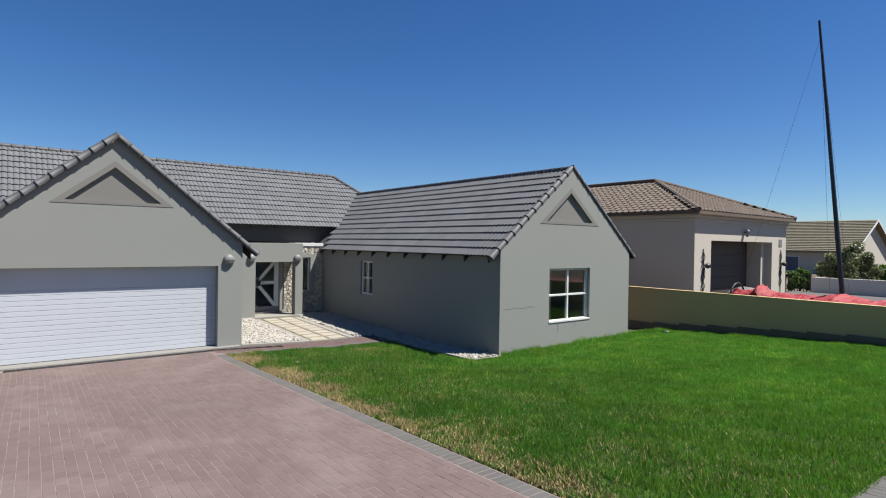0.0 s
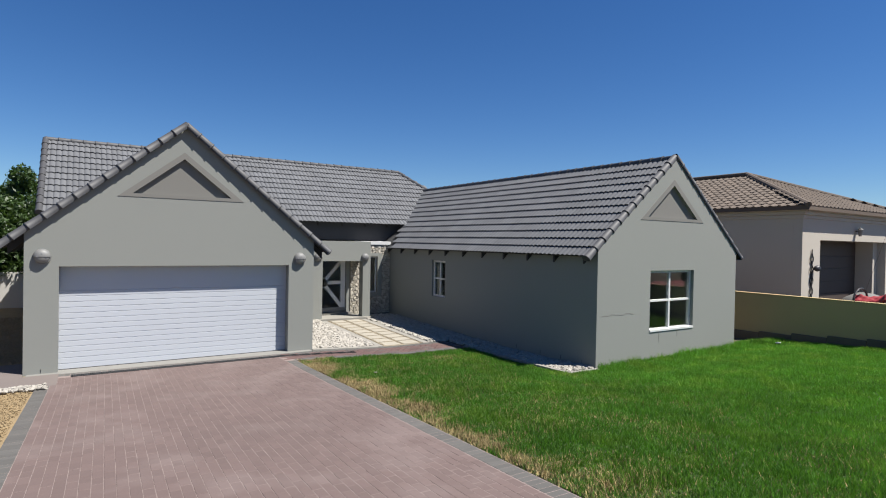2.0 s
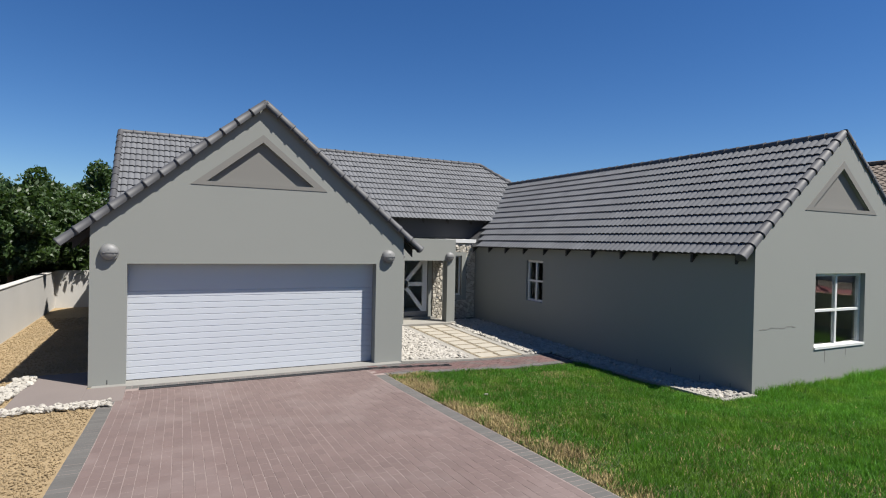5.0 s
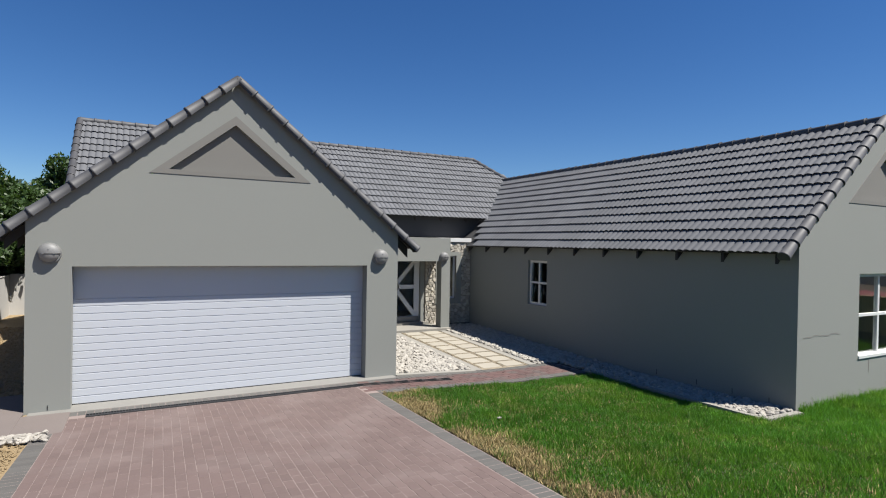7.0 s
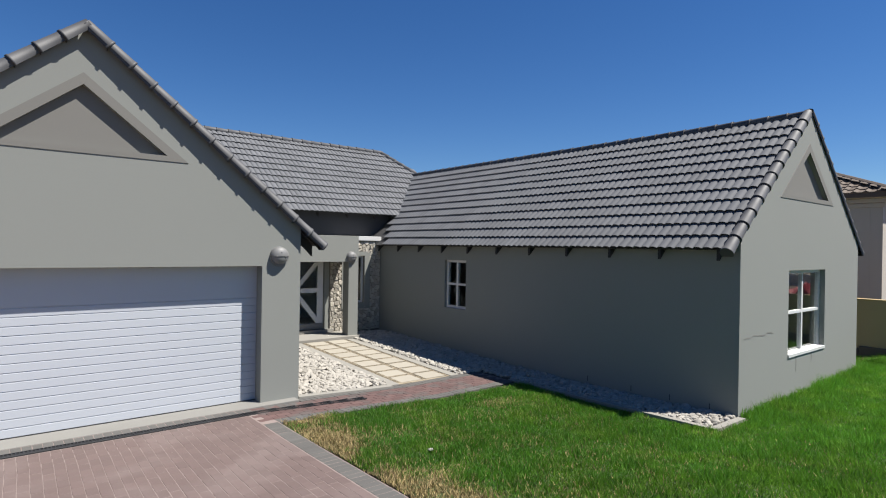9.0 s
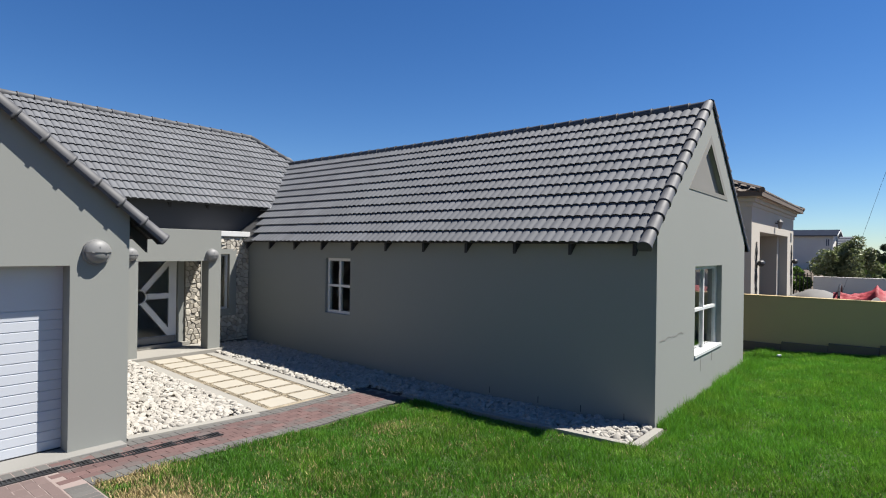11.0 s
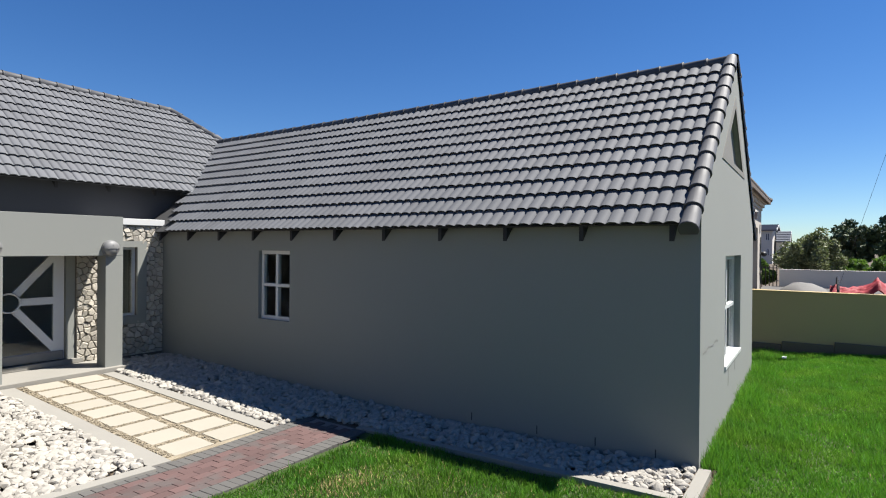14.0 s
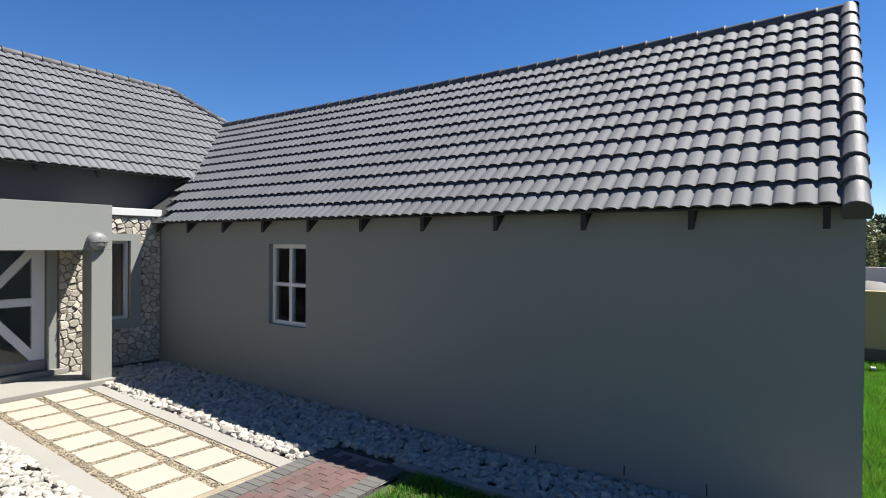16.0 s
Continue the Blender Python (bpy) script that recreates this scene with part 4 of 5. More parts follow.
# ---- lawn ----
def blades(name, n, seed, dry, material, label):
    rng = np.random.RandomState(seed)
    pts = np.empty((0, 2))
    while len(pts) < n:
        c = np.column_stack((rng.uniform(3.2, 17.45, n), rng.uniform(1.3, 13.5, n)))
        left = c[:, 0] - 0.03 * (np.minimum(c[:, 1], 13.4) - 13.4)
        ok = (left > 3.69) & (((c[:, 0] < 8.43) & (c[:, 1] < side_y(c[:, 0], 13.43))) | ((c[:, 1] < 9.78)) | ((c[:, 0] > 15.05) & (c[:, 1] < 10.5)) | ((c[:, 0] > 9.42) & (c[:, 0] < 15.05) & (c[:, 1] < 9.95)))
        c, left = c[ok], left[ok]
        # dry patches along the driveway and the side path
        w = np.array([noise.noise(Vector((x * 1.1, y * 1.1, 3.0))) + 0.5 * noise.noise(Vector((x * 4, y * 4, 1.0))) for x, y in c])
        edge = 1.05 * np.exp(-((left - 3.68) / 0.6) ** 2) * np.clip(0.6 + 0.06 * (c[:, 1] - 2), 0, 1.15) + 0.6 * np.exp(-((c[:, 0] - 7.3) ** 2 / 0.5 + (c[:, 1] - 13.0) ** 2 / 0.3)) + 0.4 * np.exp(-((c[:, 1] - 10.3) ** 2 / 0.08)) * (c[:, 0] > 15.0)
        thatch = 0.09 * np.clip((9.5 - c[:, 0]) / 3.0, 0.05, 1) * np.clip(1 + 2.5 * w, 0.1, 2.5)
        p = np.clip(edge * (1.0 + 1.6 * w) - 0.1, thatch, 0.98)
        take = rng.uniform(size=len(c)) < (p if dry else 1 - p)
        pts = np.concatenate((pts, c[take]))
    pts = pts[:n]
    tuft = np.array([noise.noise(Vector((x * 2.2, y * 2.2, 7.0))) for x, y in pts])
    fine = np.array([noise.noise(Vector((x * 9.0, y * 9.0, 2.0))) for x, y in pts])
    h = (rng.uniform(0.03, 0.075, n) * np.clip(1 + 1.0 * tuft + 0.6 * fine, 0.6, 2.0) * (1 + 1.5 * np.exp(-((pts[:, 1] - 9.85) / 0.2) ** 2) * (pts[:, 0] > 9.3))) * (0.8 if dry else 1.0)
    a = rng.uniform(0, 2 * np.pi, n)
    lean = rng.uniform(0.1, 0.9, n) * h
    wdt = rng.uniform(0.0034, 0.0068, n)
    z = np.array([ground_z(x, y) for x, y in pts]) - 0.02
    ax, ay = np.cos(a), np.sin(a)
    b = rng.uniform(0, 2 * np.pi, n)
    base = np.column_stack((pts, z))
    side = np.column_stack((ax * wdt, ay * wdt, np.zeros(n)))
    top = base + np.column_stack((np.cos(b) * lean, np.sin(b) * lean, h))
    v = np.stack((base - side, base + side, top), axis=1).reshape(-1, 3)
    me = bpy.data.meshes.new(name)
    me.vertices.add(3 * n)
    me.vertices.foreach_set("co", v.ravel())
    me.loops.add(3 * n)
    me.loops.foreach_set("vertex_index", np.arange(3 * n, dtype=np.int32))
    me.polygons.add(n)
    me.polygons.foreach_set("loop_start", np.arange(0, 3 * n, 3, dtype=np.int32))
    me.update()
    me.validate()
    me.materials.append(material)
    tagged(new(name, me), label, "grass", kind="stuff")


blades("grass", 640000, 1, False, GRASS, "lush green lawn grass")
blades("dry_grass", 66000, 2, True, DRYGRASS, "dry straw-coloured grass along the driveway")
litter = box("leaf_litter", 4.5, 4.56, 11.2, 11.24, ground_z(4.54, 11.23) + 0.02, ground_z(4.54, 11.23) + 0.04, PEBBLE, bevel=0.008)
tagged(litter, "small pale scrap lying on the dry grass", "litter")
scrap = box("paper_scrap", 16.38, 16.56, 9.46, 9.54, ground_z(16.4, 9.5) + 0.03, ground_z(16.4, 9.5) + 0.055, WHITE, bevel=0.01)
tagged(scrap, "white paper scrap in the grass beside the khaki wall", "litter")


# ---- plot walls ----
def plot_wall(name, x0, x1, y0, y1, z0, z1, material, label, cap=0.03):
    w = thing(name, label, "wall", kind="structure", at=(x0, y0, 0))
    box("body", x0, x1, y0, y1, z0, z1 - cap, material, w)
    box("coping", x0 - 0.015, x1 + 0.015, y0, y1, z1 - cap + 0.001, z1, material, w, 0.008)
    return w


east = plot_wall("boundary_wall", 17.5, 17.68, -12.0, 27.0, -0.3, 1.29, KHAKI, "khaki plastered boundary wall")
# stepped footing, seen where the lawn dips
for k in range(10):
    yy = 2.0 + 0.95 * k
    box("footing_block", 17.40, 17.498, yy, yy + 0.94, -0.2, ground_z(17.4, yy) + 0.17, PLINTH, east, 0.006)
plot_wall("side_wall", -3.7, -3.5, 2.0, 27.2, -0.2, 1.28, SIDEWALL, "off-white plastered side wall")
plot_wall("rear_wall", -3.5, 17.5, 27.0, 27.2, -0.2, 1.30, SIDEWALL, "off-white plastered rear wall")


# ---- trees ----
def leaves(n, centre, spread, size, seed, clumps):
    rng = np.random.RandomState(seed)
    c = np.array(centre)
    heads = []
    while len(heads) < clumps:
        d = rng.normal(size=3)
        d /= np.linalg.norm(d)
        heads.append(c + d * np.array(spread) * rng.uniform(0.35, 0.95))
    heads = np.array(heads)
    rad = rng.uniform(0.16, 0.34, clumps) * min(spread[0], spread[2])
    k = rng.randint(0, clumps, n)
    d = rng.normal(size=(n, 3))
    d /= np.linalg.norm(d, axis=1)[:, None]
    p = heads[k] + d * (rad[k] * rng.uniform(0.55, 1.05, n))[:, None]
    u = rng.normal(size=(n, 3))
    u /= np.linalg.norm(u, axis=1)[:, None]
    w = np.cross(u, rng.normal(size=(n, 3)))
    w /= np.linalg.norm(w, axis=1)[:, None]
    s = size * rng.uniform(0.6, 1.4, n)[:, None]
    v = np.stack((p - u * s, p + w * s * 0.45, p + u * s, p - w * s * 0.45), axis=1).reshape(-1, 3)
    return v, heads


def tree(x, y, z, height, spread, material, label, seed, n=9000, leaf=0.09, clumps=34, category="tree", name="tree", low=0.3):
    t = thing(name, label, category, at=(x, y, z))
    rng = random.Random(seed)
    cz = z + height * (low + 1) / 2
    v, heads = leaves(n, (x, y, cz), (spread, spread, height * (1 - low) / 2), leaf, seed, clumps)
    me = bpy.data.meshes.new("crown")
    me.from_pydata(v.tolist(), [], [(4 * i, 4 * i + 1, 4 * i + 2, 4 * i + 3) for i in range(len(v) // 4)])
    me.materials.append(material)
    put("crown", me, t)
    bm = bmesh.new()
    top = Vector((x + rng.uniform(-0.2, 0.2), y, z + height * 0.6))
    tube(bm, (x, y, z - 0.1), (x, y, z + height * 0.3), 0.05 * height ** 0.7, 0.035 * height ** 0.7)
    tube(bm, (x, y, z + height * 0.3), top, 0.035 * height ** 0.7, 0.012 * height ** 0.7)
    part("trunk", bm, BARK, t)
    for h in heads[:: max(1, len(heads) // 7)]:
        bm = bmesh.new()
        tube(bm, (x, y, z + height * rng.uniform(0.22, 0.5)), Vector(h), 0.018 * height ** 0.7, 0.006)
        part("limb", bm, BARK, t)
    return t

gs = scatter(9000, -3.45, -1.3, 13.0, 24.0, 16, lambda x, y: not (x > -2.25 and 13.3 < y < 15.65), layers=0.006)
rocks("gravel_stones", [(x, y, z - 0.012) for x, y, z in gs], 0.016, TANGRAVEL, "loose tan gravel stones beside the house", 7, 0.8, "gravel")
for k, (x, y, h, sp) in enumerate(((-3.3, 27.6, 4.1, 1.75), (-4.4, 25.2, 4.0, 1.55))):
    tree(x, y, 0, h, sp, LEAF, "leafy green tree hanging over the plot wall", 33 + k, 26000, 0.085, 80, low=0.34)

for k, (x, y, h, sp) in enumerate(((-8.6, 28.6, 4.5, 2.0), (-6.3, 28.2, 4.9, 2.0), (-4.3, 27.7, 4.9, 1.9), (-2.4, 28.0, 5.2, 1.8), (-0.8, 28.6, 5.0, 1.7), (-10.8, 30.0, 4.6, 2.2), (-3.3, 29.6, 5.0, 1.7), (-5.4, 29.8, 4.8, 1.8), (-6.4, 25.2, 4.4, 1.9), (-7.2, 21.6, 4.2, 2.0))):
    tree(x, y, 0, h, sp, LEAF, "dense dark green garden tree behind the wall", 20 + k, 20000, 0.085, 70, low=0.12)
for k, (x, y, h) in enumerate(((-2.9, 31.5, 6.2), (-1.5, 32.0, 6.0))):
    tree(x, y, 0, h, 0.7, LEAF, "slim dark conifer behind the garden trees", 40 + k, 5000, 0.09, 20, low=0.2)


# ---- the house next door ----
def neighbour():
    h = thing("neighbour_house", "cream house with brown tiled hipped roof and moulded cornice", "house", at=(20.8, 10.9, 0.5))
    x0, x1, y, zc, zt = 20.8, 29.6, 10.88, 3.78, 4.18
    gx0, gx1, gz = 22.13, 28.0, 3.04
    part("front_wall", plate([[(x0, 0.2), (gx0, 0.2), (gx0, gz), (gx1, gz), (gx1, 0.2), (x1, 0.2), (x1, zc), (x0, zc)]], lambda u, v, w: (u, y + w, v), 0.3), CREAM, h)
    box("side_wall", x0, x0 + 0.25, y + 0.302, 24.0, 0.2, zc, CREAM, h)
    box("side_wall", x1 - 0.25, x1, y + 0.302, 24.0, 0.2, zc, CREAM, h)
    for k, (o, a, b) in enumerate(((0.04, 3.782, 3.91), (0.11, 3.912, 4.04), (0.18, 4.042, zt))):
        box("cornice", x0 - o, x1 + o, y - o, 24.0, a, b, CREAM, h, 0.02)
    # recess of the garage, its lintel and door
    box("recess_side", gx0 - 0.002, gx0 + 0.05, y + 0.302, y + 1.1, 0.2, gz, CREAM, h)
    box("recess_side", gx1 - 0.45, gx1 + 0.002, y + 0.302, y + 1.1, 0.2, gz, CREAM, h)
    box("recess_top", gx0, gx1, y + 0.302, y + 1.1, gz + 0.002, gz + 0.1, CREAM, h)
    d = box("garage_door", gx0 + 0.05, gx1 - 0.45, y + 0.95, y + 1.0, 0.4, gz, BROWNDOOR, h, label="brown sectional garage door")
    for k in range(5):
        box("panel", gx0 + 0.07, gx1 - 0.47, y + 0.925, y + 0.949, 0.45 + 0.5 * k, 0.93 + 0.5 * k, BROWNDOOR, d, 0.012)
    # roof
    ex0, ex1, ey = x0 - 0.32, x1 + 0.3, y - 0.32
    ax = (ex0 + ex1) / 2
    run, top = (ex1 - ex0) / 2, 6.02
    ay = ey + run
    for corners in ([(ex0, ey, zt), (ex1, ey, zt), (ax, ay, top)], [(ex0, 26, zt), (ex0, ey, zt), (ax, ay, top), (ax, 26, top)], [(ex1, ey, zt), (ex1, 26, zt), (ax, 26, top), (ax, ay, top)]):
        n = (Vector(corners[1]) - Vector(corners[0])).cross(Vector(corners[2]) - Vector(corners[0])).normalized()
        bm = bmesh.new()
        up = [bm.verts.new(Vector(c)) for c in corners]
        dn = [bm.verts.new(Vector(c) - Vector((0, 0, 0.12))) for c in corners]
        bm.faces.new(up)
        bm.faces.new(dn[::-1])
        for k in range(len(corners)):
            bm.faces.new((up[k], dn[k], dn[(k + 1) % len(corners)], up[(k + 1) % len(corners)]))
        roof = part("roof", bm, BROWNTILE, h, "brown concrete tile roof slope")
        # courses of tiles as one relief mesh
        base = Vector(corners[0])
        u = (Vector(corners[1]) - base).normalized()
        v = n.cross(u)
        length = (Vector(corners[1]) - base).length
        rise = (Vector(corners[2]) - base).dot(v)
        V, F = [], []
        rows = int(rise / 0.34)
        for r in range(rows):
            lo, hi = r * 0.34, (r + 1) * 0.34
            c = 0
            while c * 0.3 < length:
                s0, s1 = c * 0.3, (c + 1) * 0.3
                f = (lo + 0.17) / rise
                left = f * (Vector(corners[-1]) - base).dot(u)
                right = length + f * ((Vector(corners[2]) - base).dot(u) - length)
                if left - 0.1 < (s0 + s1) / 2 < right + 0.1:
                    i = len(V)
                    pr = ((0, 0.03), (0.25, 0.075), (0.55, 0.03), (1, 0.03))
                    for q, back in ((lo, 0.0), (hi + 0.02, -0.03)):
                        for p, z in pr:
                            V.append(base + u * (s0 + (s1 - s0) * p) + v * q + n * (z + back + 0.01))
                    for p, z in pr:
                        V.append(base + u * (s0 + (s1 - s0) * p) + v * lo + n * 0.002)
                    for k in range(3):
                        F.append((i + k, i + k + 1, i + 5 + k, i + 4 + k))
                        F.append((i + 8 + k, i + 9 + k, i + 1 + k, i + k))
                c += 1
        ob = new("roof_tiles", from_lists("roof_tiles", V, F, BROWNTILE))
        ob["kind"] = "stuff"
        hang(ob, roof)
    for p, q in (((ex0, ey, zt + 0.05), (ax, ay, top + 0.06)), ((ex1, ey, zt + 0.05), (ax, ay, top + 0.06)), ((ax, ay, top + 0.06), (ax, 26, top + 0.06))):
        bm = bmesh.new()
        tube(bm, p, q, 0.1)
        part("hip_cap", bm, BROWNTILE, h)
    # lantern, house number, wrought ornaments on the piers
    ln = thing("wall_lantern", "black lantern over the neighbouring garage door", "lamp", at=(25.05, y, 3.4))
    box("bracket", 25.02, 25.08, y - 0.14, y, 3.42, 3.46, BLACK, ln)
    bm = bmesh.new()
    bmesh.ops.create_cone(bm, cap_ends=True, segments=8, radius1=0.05, radius2=0.09, depth=0.24)
    bmesh.ops.translate(bm, vec=(25.05, y - 0.15, 3.36), verts=bm.verts)
    part("lantern", bm, LAMPGLASS, ln)
    bm = bmesh.new()
    bmesh.ops.create_cone(bm, cap_ends=True, segments=8, radius1=0.12, radius2=0.01, depth=0.1)
    bmesh.ops.translate(bm, vec=(25.05, y - 0.15, 3.54), verts=bm.verts)
    part("cap", bm, BLACK, ln)
    for x in (21.47, 28.95):
        o = thing("wall_ornament", "black wrought-iron scroll ornament on a cream pier", "ornament", "wrought ornaments", at=(x, y, 1.9))
        for s in (-1, 1):
            bm = bmesh.new()
            prev = None
            for k in range(29):
                a = k / 28 * 4 * math.pi
                p = Vector((x + s * 0.09 * math.sin(a) ** 2 + s * 0.03, y - 0.03, 1.0 + 1.55 * k / 28))
                if prev is not None:
                    tube(bm, prev, p, 0.016, n=5)
                prev = p
            part("scroll", bm, BLACK, o)
        bm = bmesh.new()
        tube(bm, (x, y - 0.03, 0.6), (x, y - 0.03, 2.7), 0.018, n=6)
        part("stem", bm, BLACK, o)
        bm = bmesh.new()
        bmesh.ops.create_icosphere(bm, subdivisions=2, radius=0.16)
        bmesh.ops.scale(bm, vec=(1, 0.7, 0.7), verts=bm.verts)
        bmesh.ops.translate(bm, vec=(x + 0.16, y - 0.14, 2.02), verts=bm.verts)
        part("bowl", bm, BLACK, o)
    nb = thing("number_plate", "small grey number plate on the cream pier", "plate", at=(28.9, y, 3.0))
    box("plate", 28.75, 29.1, y - 0.02, y, 2.85, 3.2, LAMPGREY, nb, 0.005)


neighbour()


# ---- boat on the neighbouring drive ----
def boat():
    b = thing("sailing_boat", "small sailing boat under a red cover beyond the wall", "boat", at=(19.4, 6.0, 0.6))
    bm = bmesh.new()
    n, m = 150, 36
    rows = []
    for i in range(n + 1):
        f = i / n
        y = 8.7 - 6.2 * f
        half = 0.95 * math.sin(math.pi * min(1, f * 1.3 + 0.12) ** 0.8 / 2 if f < 0.7 else math.pi / 2)
        ridge = 1.3 + 0.27 * math.exp(-abs(y - 7.8) / 0.17) + 0.16 * math.exp(-abs(y - 5.55) / 0.35) - 0.015 * (8.7 - y)
        row = []
        for j in range(m + 1):
            s = -1 + 2 * j / m
            z = ridge - 0.16 * abs(s) ** 1.4 - 0.35 * max(0, abs(s) - 0.8) + 0.06 * noise.noise(Vector((y * 2.5, s * 3, 0))) + 0.06 * abs(noise.noise(Vector((y * 6, s * 5 + y * 2, 2)))) + 0.025 * noise.noise(Vector((y * 17, s * 11, 5)))
            row.append(bm.verts.new((19.4 + half * s, y, z)))
        rows.append(row)
    for a, c in zip(rows, rows[1:]):
        for j in range(m):
            bm.faces.new((a[j], a[j + 1], c[j + 1], c[j]))
    part("cover", bm, RED, b, "red canvas boat cover", True)
    bm = bmesh.new()
    add_box(bm, 18.75, 20.05, 2.6, 8.0, 0.75, 1.05, 0.12)
    part("hull", bm, HULL, b)
    box("trailer", 18.8, 20.0, 2.4, 8.6, 0.55, 0.75, BLACK, b)
    bm = bmesh.new()
    tube(bm, (19.5, 5.54, 1.2), (19.5, 6.33, 9.9), 0.075, 0.035, 10)
    part("mast", bm, MASTBLUE, b, "tall dark raked mast")
    bm = bmesh.new()
    prev = None
    for k in range(11):
        a = math.pi * k / 10
        p = Vector((19.3 - 0.5 * math.cos(a), 8.55, 1.15 + 0.4 * math.sin(a)))
        if prev is not None:
            tube(bm, prev, p, 0.03, n=6)
        prev = p
    part("bow_rail", bm, BLACK, b)
    for q in ((19.45, 8.5, 1.4), (20.3, 5.6, 1.3), (18.6, 5.6, 1.3)):
        bm = bmesh.new()
        tube(bm, (19.5, 6.28, 9.4), q, 0.0035, n=5)
        part("stay", bm, BLACK, b)


boat()


def cover_heap(x, y, z, top, rx, ry):
    """A low rounded heap under a slack grey tarpaulin."""
    t = thing("tarpaulin_heap", "low rounded heap under a grey tarpaulin beyond the khaki wall", "tarpaulin", at=(x, y, z))
    bm = bmesh.new()
    rows = []
    for i in range(13):
        b = math.pi / 2 * i / 12
        row = []
        for j in range(36):
            a = 2 * math.pi * j / 36
            k = math.cos(b) * (1 + 0.05 * noise.noise(Vector((math.cos(a) * 2, math.sin(a) * 2, i * 0.2))))
            row.append(bm.verts.new((x + rx * k * math.cos(a), y + ry * k * math.sin(a), z + (top - z) * math.sin(b) ** 0.8 * (1 + 0.05 * noise.noise(Vector((math.cos(a) * 3 * k, math.sin(a) * 3 * k, 4.0)))))))
        rows.append(row)
    for a, c in zip(rows, rows[1:]):
        for j in range(36):
            bm.faces.new((a[j], a[(j + 1) % 36], c[(j + 1) % 36], c[j]))
    bmesh.ops.remove_doubles(bm, verts=bm.verts, dist=0.002)
    part("tarpaulin", bm, TARP, t, "", True)


cover_heap(21.55, 9.26, 0.62, 1.29, 0.9, 0.7)


# ---- further away ----
def gable_house(name, label, x0, x1, y0, y1, z0, eave, ridge, wall_m, roof_m, wins):
    h = thing(name, label, "house", at=(x0, y0, z0))
    mid = (x0 + x1) / 2
    part("gable_wall", plate([[(x0, z0), (x1, z0), (x1, eave), (mid, ridge - 0.15), (x0, eave)]], lambda u, v, w: (u, y0 + w, v), 0.25), wall_m, h)
    box("side_wall", x0, x0 + 0.2, y0 + 0.252, y1, z0, eave, wall_m, h)
    box("side_wall", x1 - 0.2, x1, y0 + 0.252, y1, z0, eave, wall_m, h)
    s = (ridge - eave) / (mid - x0)
    for sx, xe in ((-1, x0 - 0.4), (1, x1 + 0.4)):
        ze = eave - 0.4 * s
        bm = bmesh.new()
        pts = [(xe, y0 - 0.5, ze), (mid, y0 - 0.5, ridge), (mid, y1, ridge), (xe, y1, ze)]
        up = [bm.verts.new(p) for p in pts]
        dn = [bm.verts.new((p[0], p[1], p[2] - 0.15)) for p in pts]
        bm.faces.new(up)
        bm.faces.new(dn[::-1])
        for k in range(4):
            bm.faces.new((up[k], dn[k], dn[(k + 1) % 4], up[(k + 1) % 4]))
        roof = part("roof", bm, roof_m, h, "tiled roof slope")
        bm = bmesh.new()
        rows = int(math.hypot(mid - x0, ridge - eave) / 0.34)
        for r in range(rows):
            f = r / rows
            x, z = xe + (mid - xe) * f, ze + (ridge - ze) * f
            tube(bm, (x, y0 - 0.5, z + 0.02), (x, y1, z + 0.02), 0.05, n=5)
        ob = part("course_relief", bm, roof_m, roof)
        ob["kind"] = "stuff"
        bm = bmesh.new()
        a, c = Vector((xe, y0 - 0.53, ze - 0.02)), Vector((mid, y0 - 0.53, ridge - 0.02))
        add = Vector((0, 0, 0.16))
        q = [bm.verts.new(p) for p in (a - add, c - add, c + add * 0.4, a + add * 0.4)]
        q2 = [bm.verts.new(v.co + Vector((0, 0.028, 0))) for v in q]
        bm.faces.new(q)
        bm.faces.new(q2[::-1])
        for k in range(4):
            bm.faces.new((q[k], q2[k], q2[(k + 1) % 4], q[(k + 1) % 4]))
        part("bargeboard", bm, WHITE, h, "white bargeboard")
    for side, a0, a1, c0, c1 in wins:
        if side == "w":
            w = box("window", x0 - 0.03, x0 - 0.002, a0, a1, c0, c1, WHITE, h)
            box("pane", x0 - 0.05, x0 - 0.031, a0 + 0.08, (a0 + a1) / 2 - 0.04, c0 + 0.08, c1 - 0.08, SLATE, w)
            box("pane", x0 - 0.05, x0 - 0.031, (a0 + a1) / 2 + 0.04, a1 - 0.08, c0 + 0.08, c1 - 0.08, SLATE, w)
        else:
            w = box("window", a0, a1, y0 - 0.03, y0 - 0.002, c0, c1, WHITE, h)
            box("pane", a0 + 0.08, a1 - 0.08, y0 - 0.05, y0 - 0.031, c0 + 0.08, c1 - 0.08, SLATE, w)
    return h


OLIVETILE = mat("olive_roof_tile", (0.172, 0.152, 0.102), 0.85, spread=0.2, fine=12, coarse=0.7, bump=0.3)
gable_house("far_house", "cream house with an olive tiled gable roof", 60.0, 71.7, 16.7, 38.9, 0.4, 2.8, 5.72, CREAM, OLIVETILE, [("w", 20.9, 24.3, 0.6, 2.1)])
gable_house("tall_house", "white two-storey house beyond the gardens", 88.0, 97.0, 13.8, 20.0, 0.3, 4.9, 5.7, OFFWHITE, SLATE, [("w", 14.1, 14.6, 3.4, 4.4), ("w", 14.1, 14.5, 1.4, 2.4)])
gable_house("tall_house", "pale house with a grey roof beyond the gardens", 92.0, 96.0, 12.4, 13.6, 0.3, 3.6, 4.8, OFFWHITE, SLATE, [("w", 12.7, 13.2, 1.6, 2.6)])
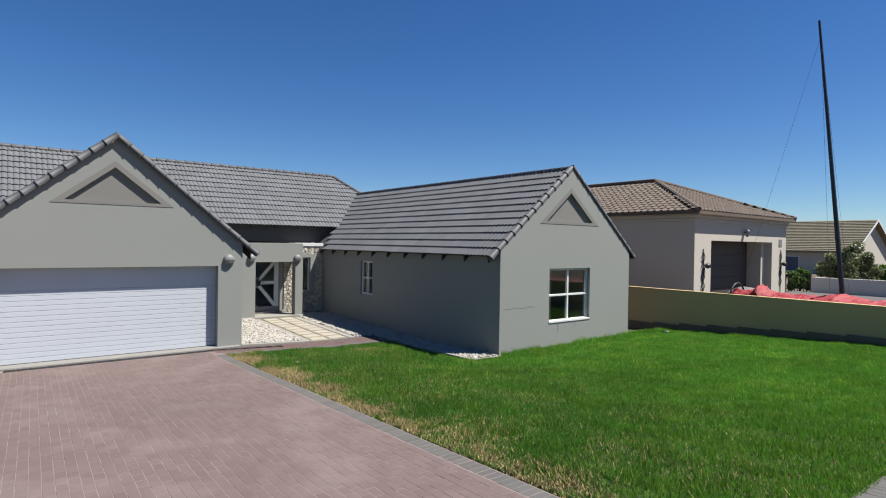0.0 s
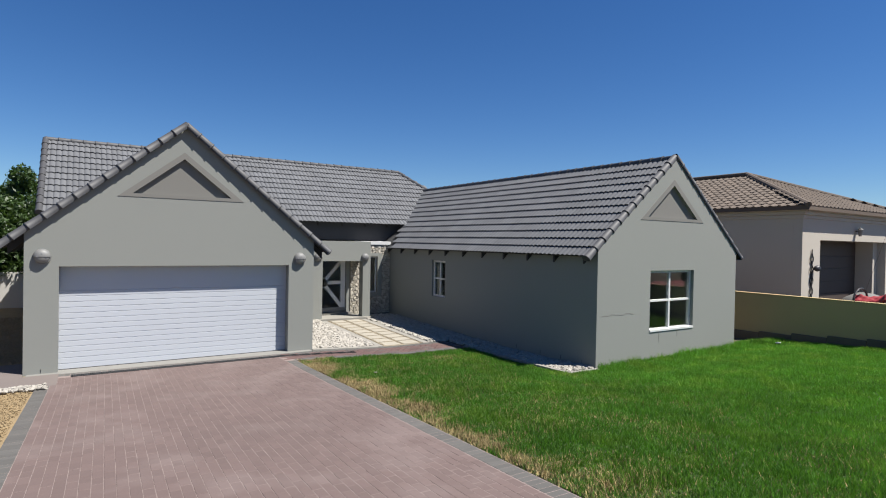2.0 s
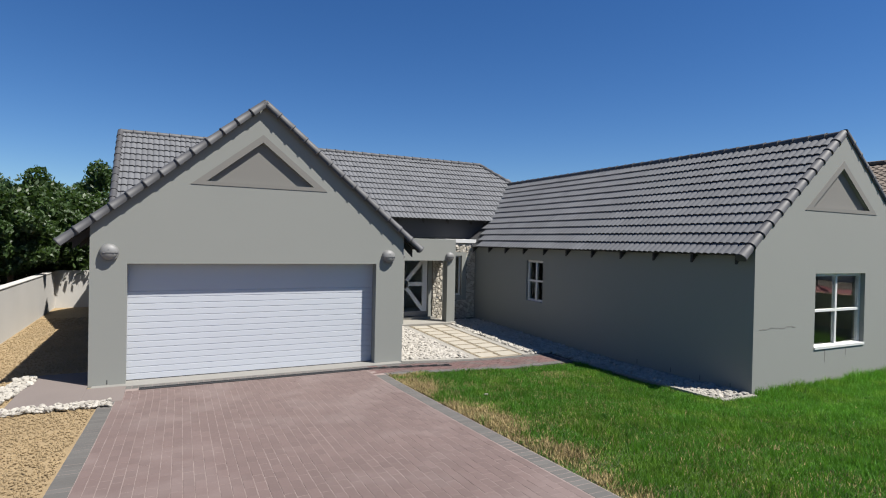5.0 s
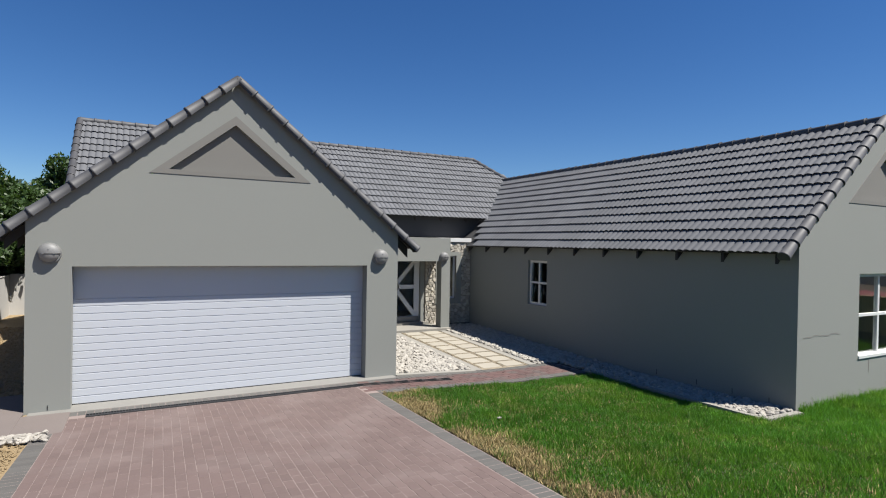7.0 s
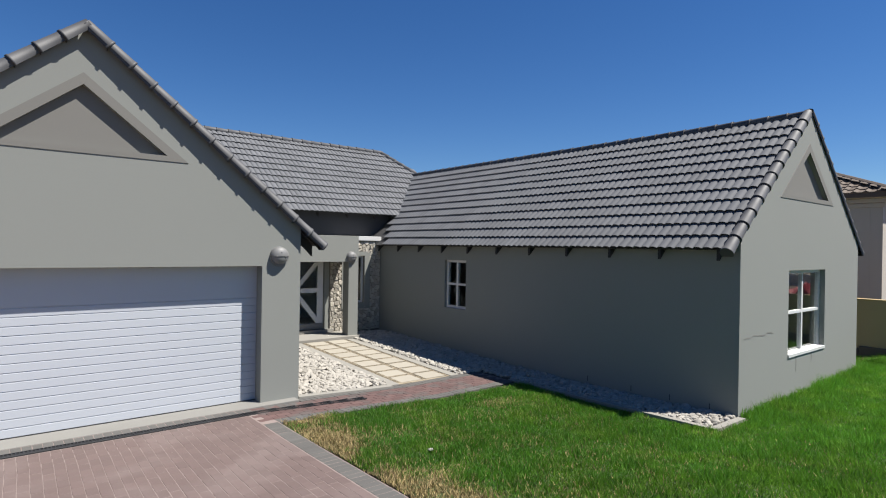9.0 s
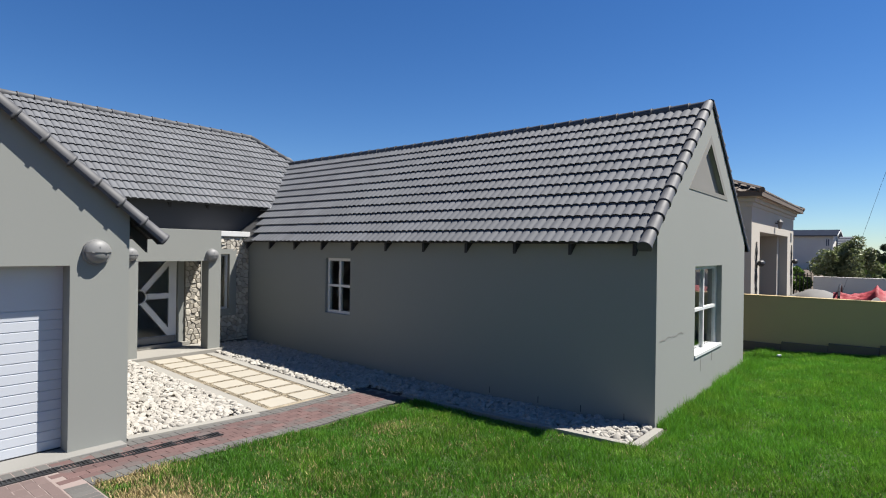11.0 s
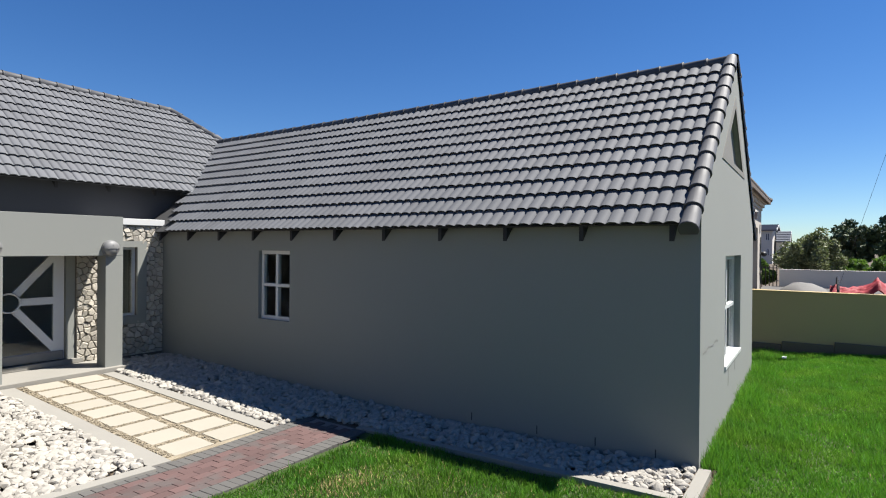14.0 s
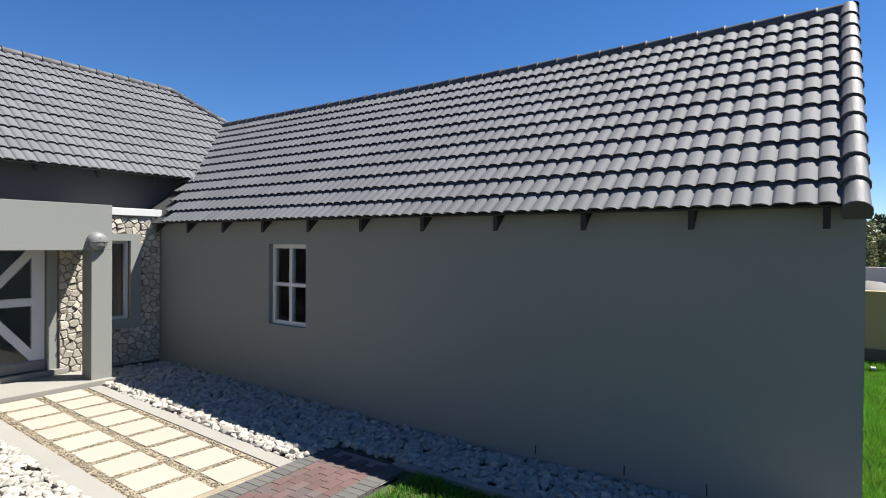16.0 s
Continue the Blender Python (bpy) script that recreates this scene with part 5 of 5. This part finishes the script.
plot_wall("low_wall", 31.2, 31.4, -14.0, 10.3, 0.3, 1.36, OFFWHITE, "low pale plot wall beyond the neighbouring drive")
tagged(box("neighbour_drive", 18.6, 31.2, -4.0, 10.88, 0.2, 0.62, ASPHALT, bevel=0.02), "grey paved drive of the house next door", "drive", kind="structure")


def fence(x, y0, y1, z0, z1):
    f = thing("metal_fence", "dark green metal palisade fence", "fence", at=(x, y0, z0))
    n = int((y1 - y0) / 0.14)
    for k in range(n + 1):
        bm = bmesh.new()
        yy = y0 + (y1 - y0) * k / n
        tube(bm, (x, yy, z0), (x, yy, z1), 0.02, n=5)
        part("bar", bm, BLACK, f)
    for z in (z0 + 0.1, z1 - 0.1):
        bm = bmesh.new()
        tube(bm, (x, y0, z), (x, y1, z), 0.02, n=5)
        part("rail", bm, BLACK, f)


fence(31.4, 10.4, 14.5, 0.4, 1.5)
tree(32.9, 9.2, 0.4, 2.6, 1.4, LEAF2, "rounded olive-green garden tree behind the low wall", 60, 20000, 0.065, 60, "shrub", "shrub", 0.05)
tree(32.4, 11.2, 0.4, 1.5, 0.8, LEAF3, "low bright green shrub behind the fence", 62, 5000, 0.08, 20, "shrub", "shrub", 0.05)
tree(32.8, 6.6, 0.4, 1.5, 1.0, LEAF3, "low bright green shrub behind the low wall", 63, 4000, 0.09, 20, "shrub", "shrub", 0.05)
for k, (x, y, h, sp, m) in enumerate(((60, 6.2, 4.3, 2.8, LEAF4), (60, 2.5, 4.9, 3.2, LEAF4), (58, -2.0, 5.1, 3.4, LEAF4), (70, 8.6, 2.8, 2.4, LEAF4), (56, -8.0, 5.2, 3.6, LEAF4), (57, -13.0, 5.0, 3.6, LEAF4), (42, 9.6, 1.5, 1.0, LEAF3), (43, 7.4, 1.3, 1.0, LEAF3))):
    tree(x, y, 0.4, h, sp, m, "broad green tree beyond the plots", 70 + k, 9000, 0.17, 40, low=0.1)

# small white flashing end where the valley meets the eaves
flash = box("valley_flashing", 10.2, 10.3, 20.36, 20.42, 3.30, 3.36, WHITE, house, 0.006, "white end of the valley flashing")

rng = random.Random(8)
fine = []
while len(fine) < 5200:
    x, y = rng.uniform(6.48, 7.7), rng.uniform(14.78, 19.05)
    r = (y - 14.97 + 0.242) % 0.484 - 0.242
    if not (any(abs(x - c) < 0.23 for c in (6.80, 7.375)) and abs(r) < 0.195):
        fine.append((sk(x, y), y, ground_z(x, y)))
rocks("path_grit", fine, 0.011, FINEGRAVEL, "fine tan grit between the cream slabs", 9, 0.8, "gravel")
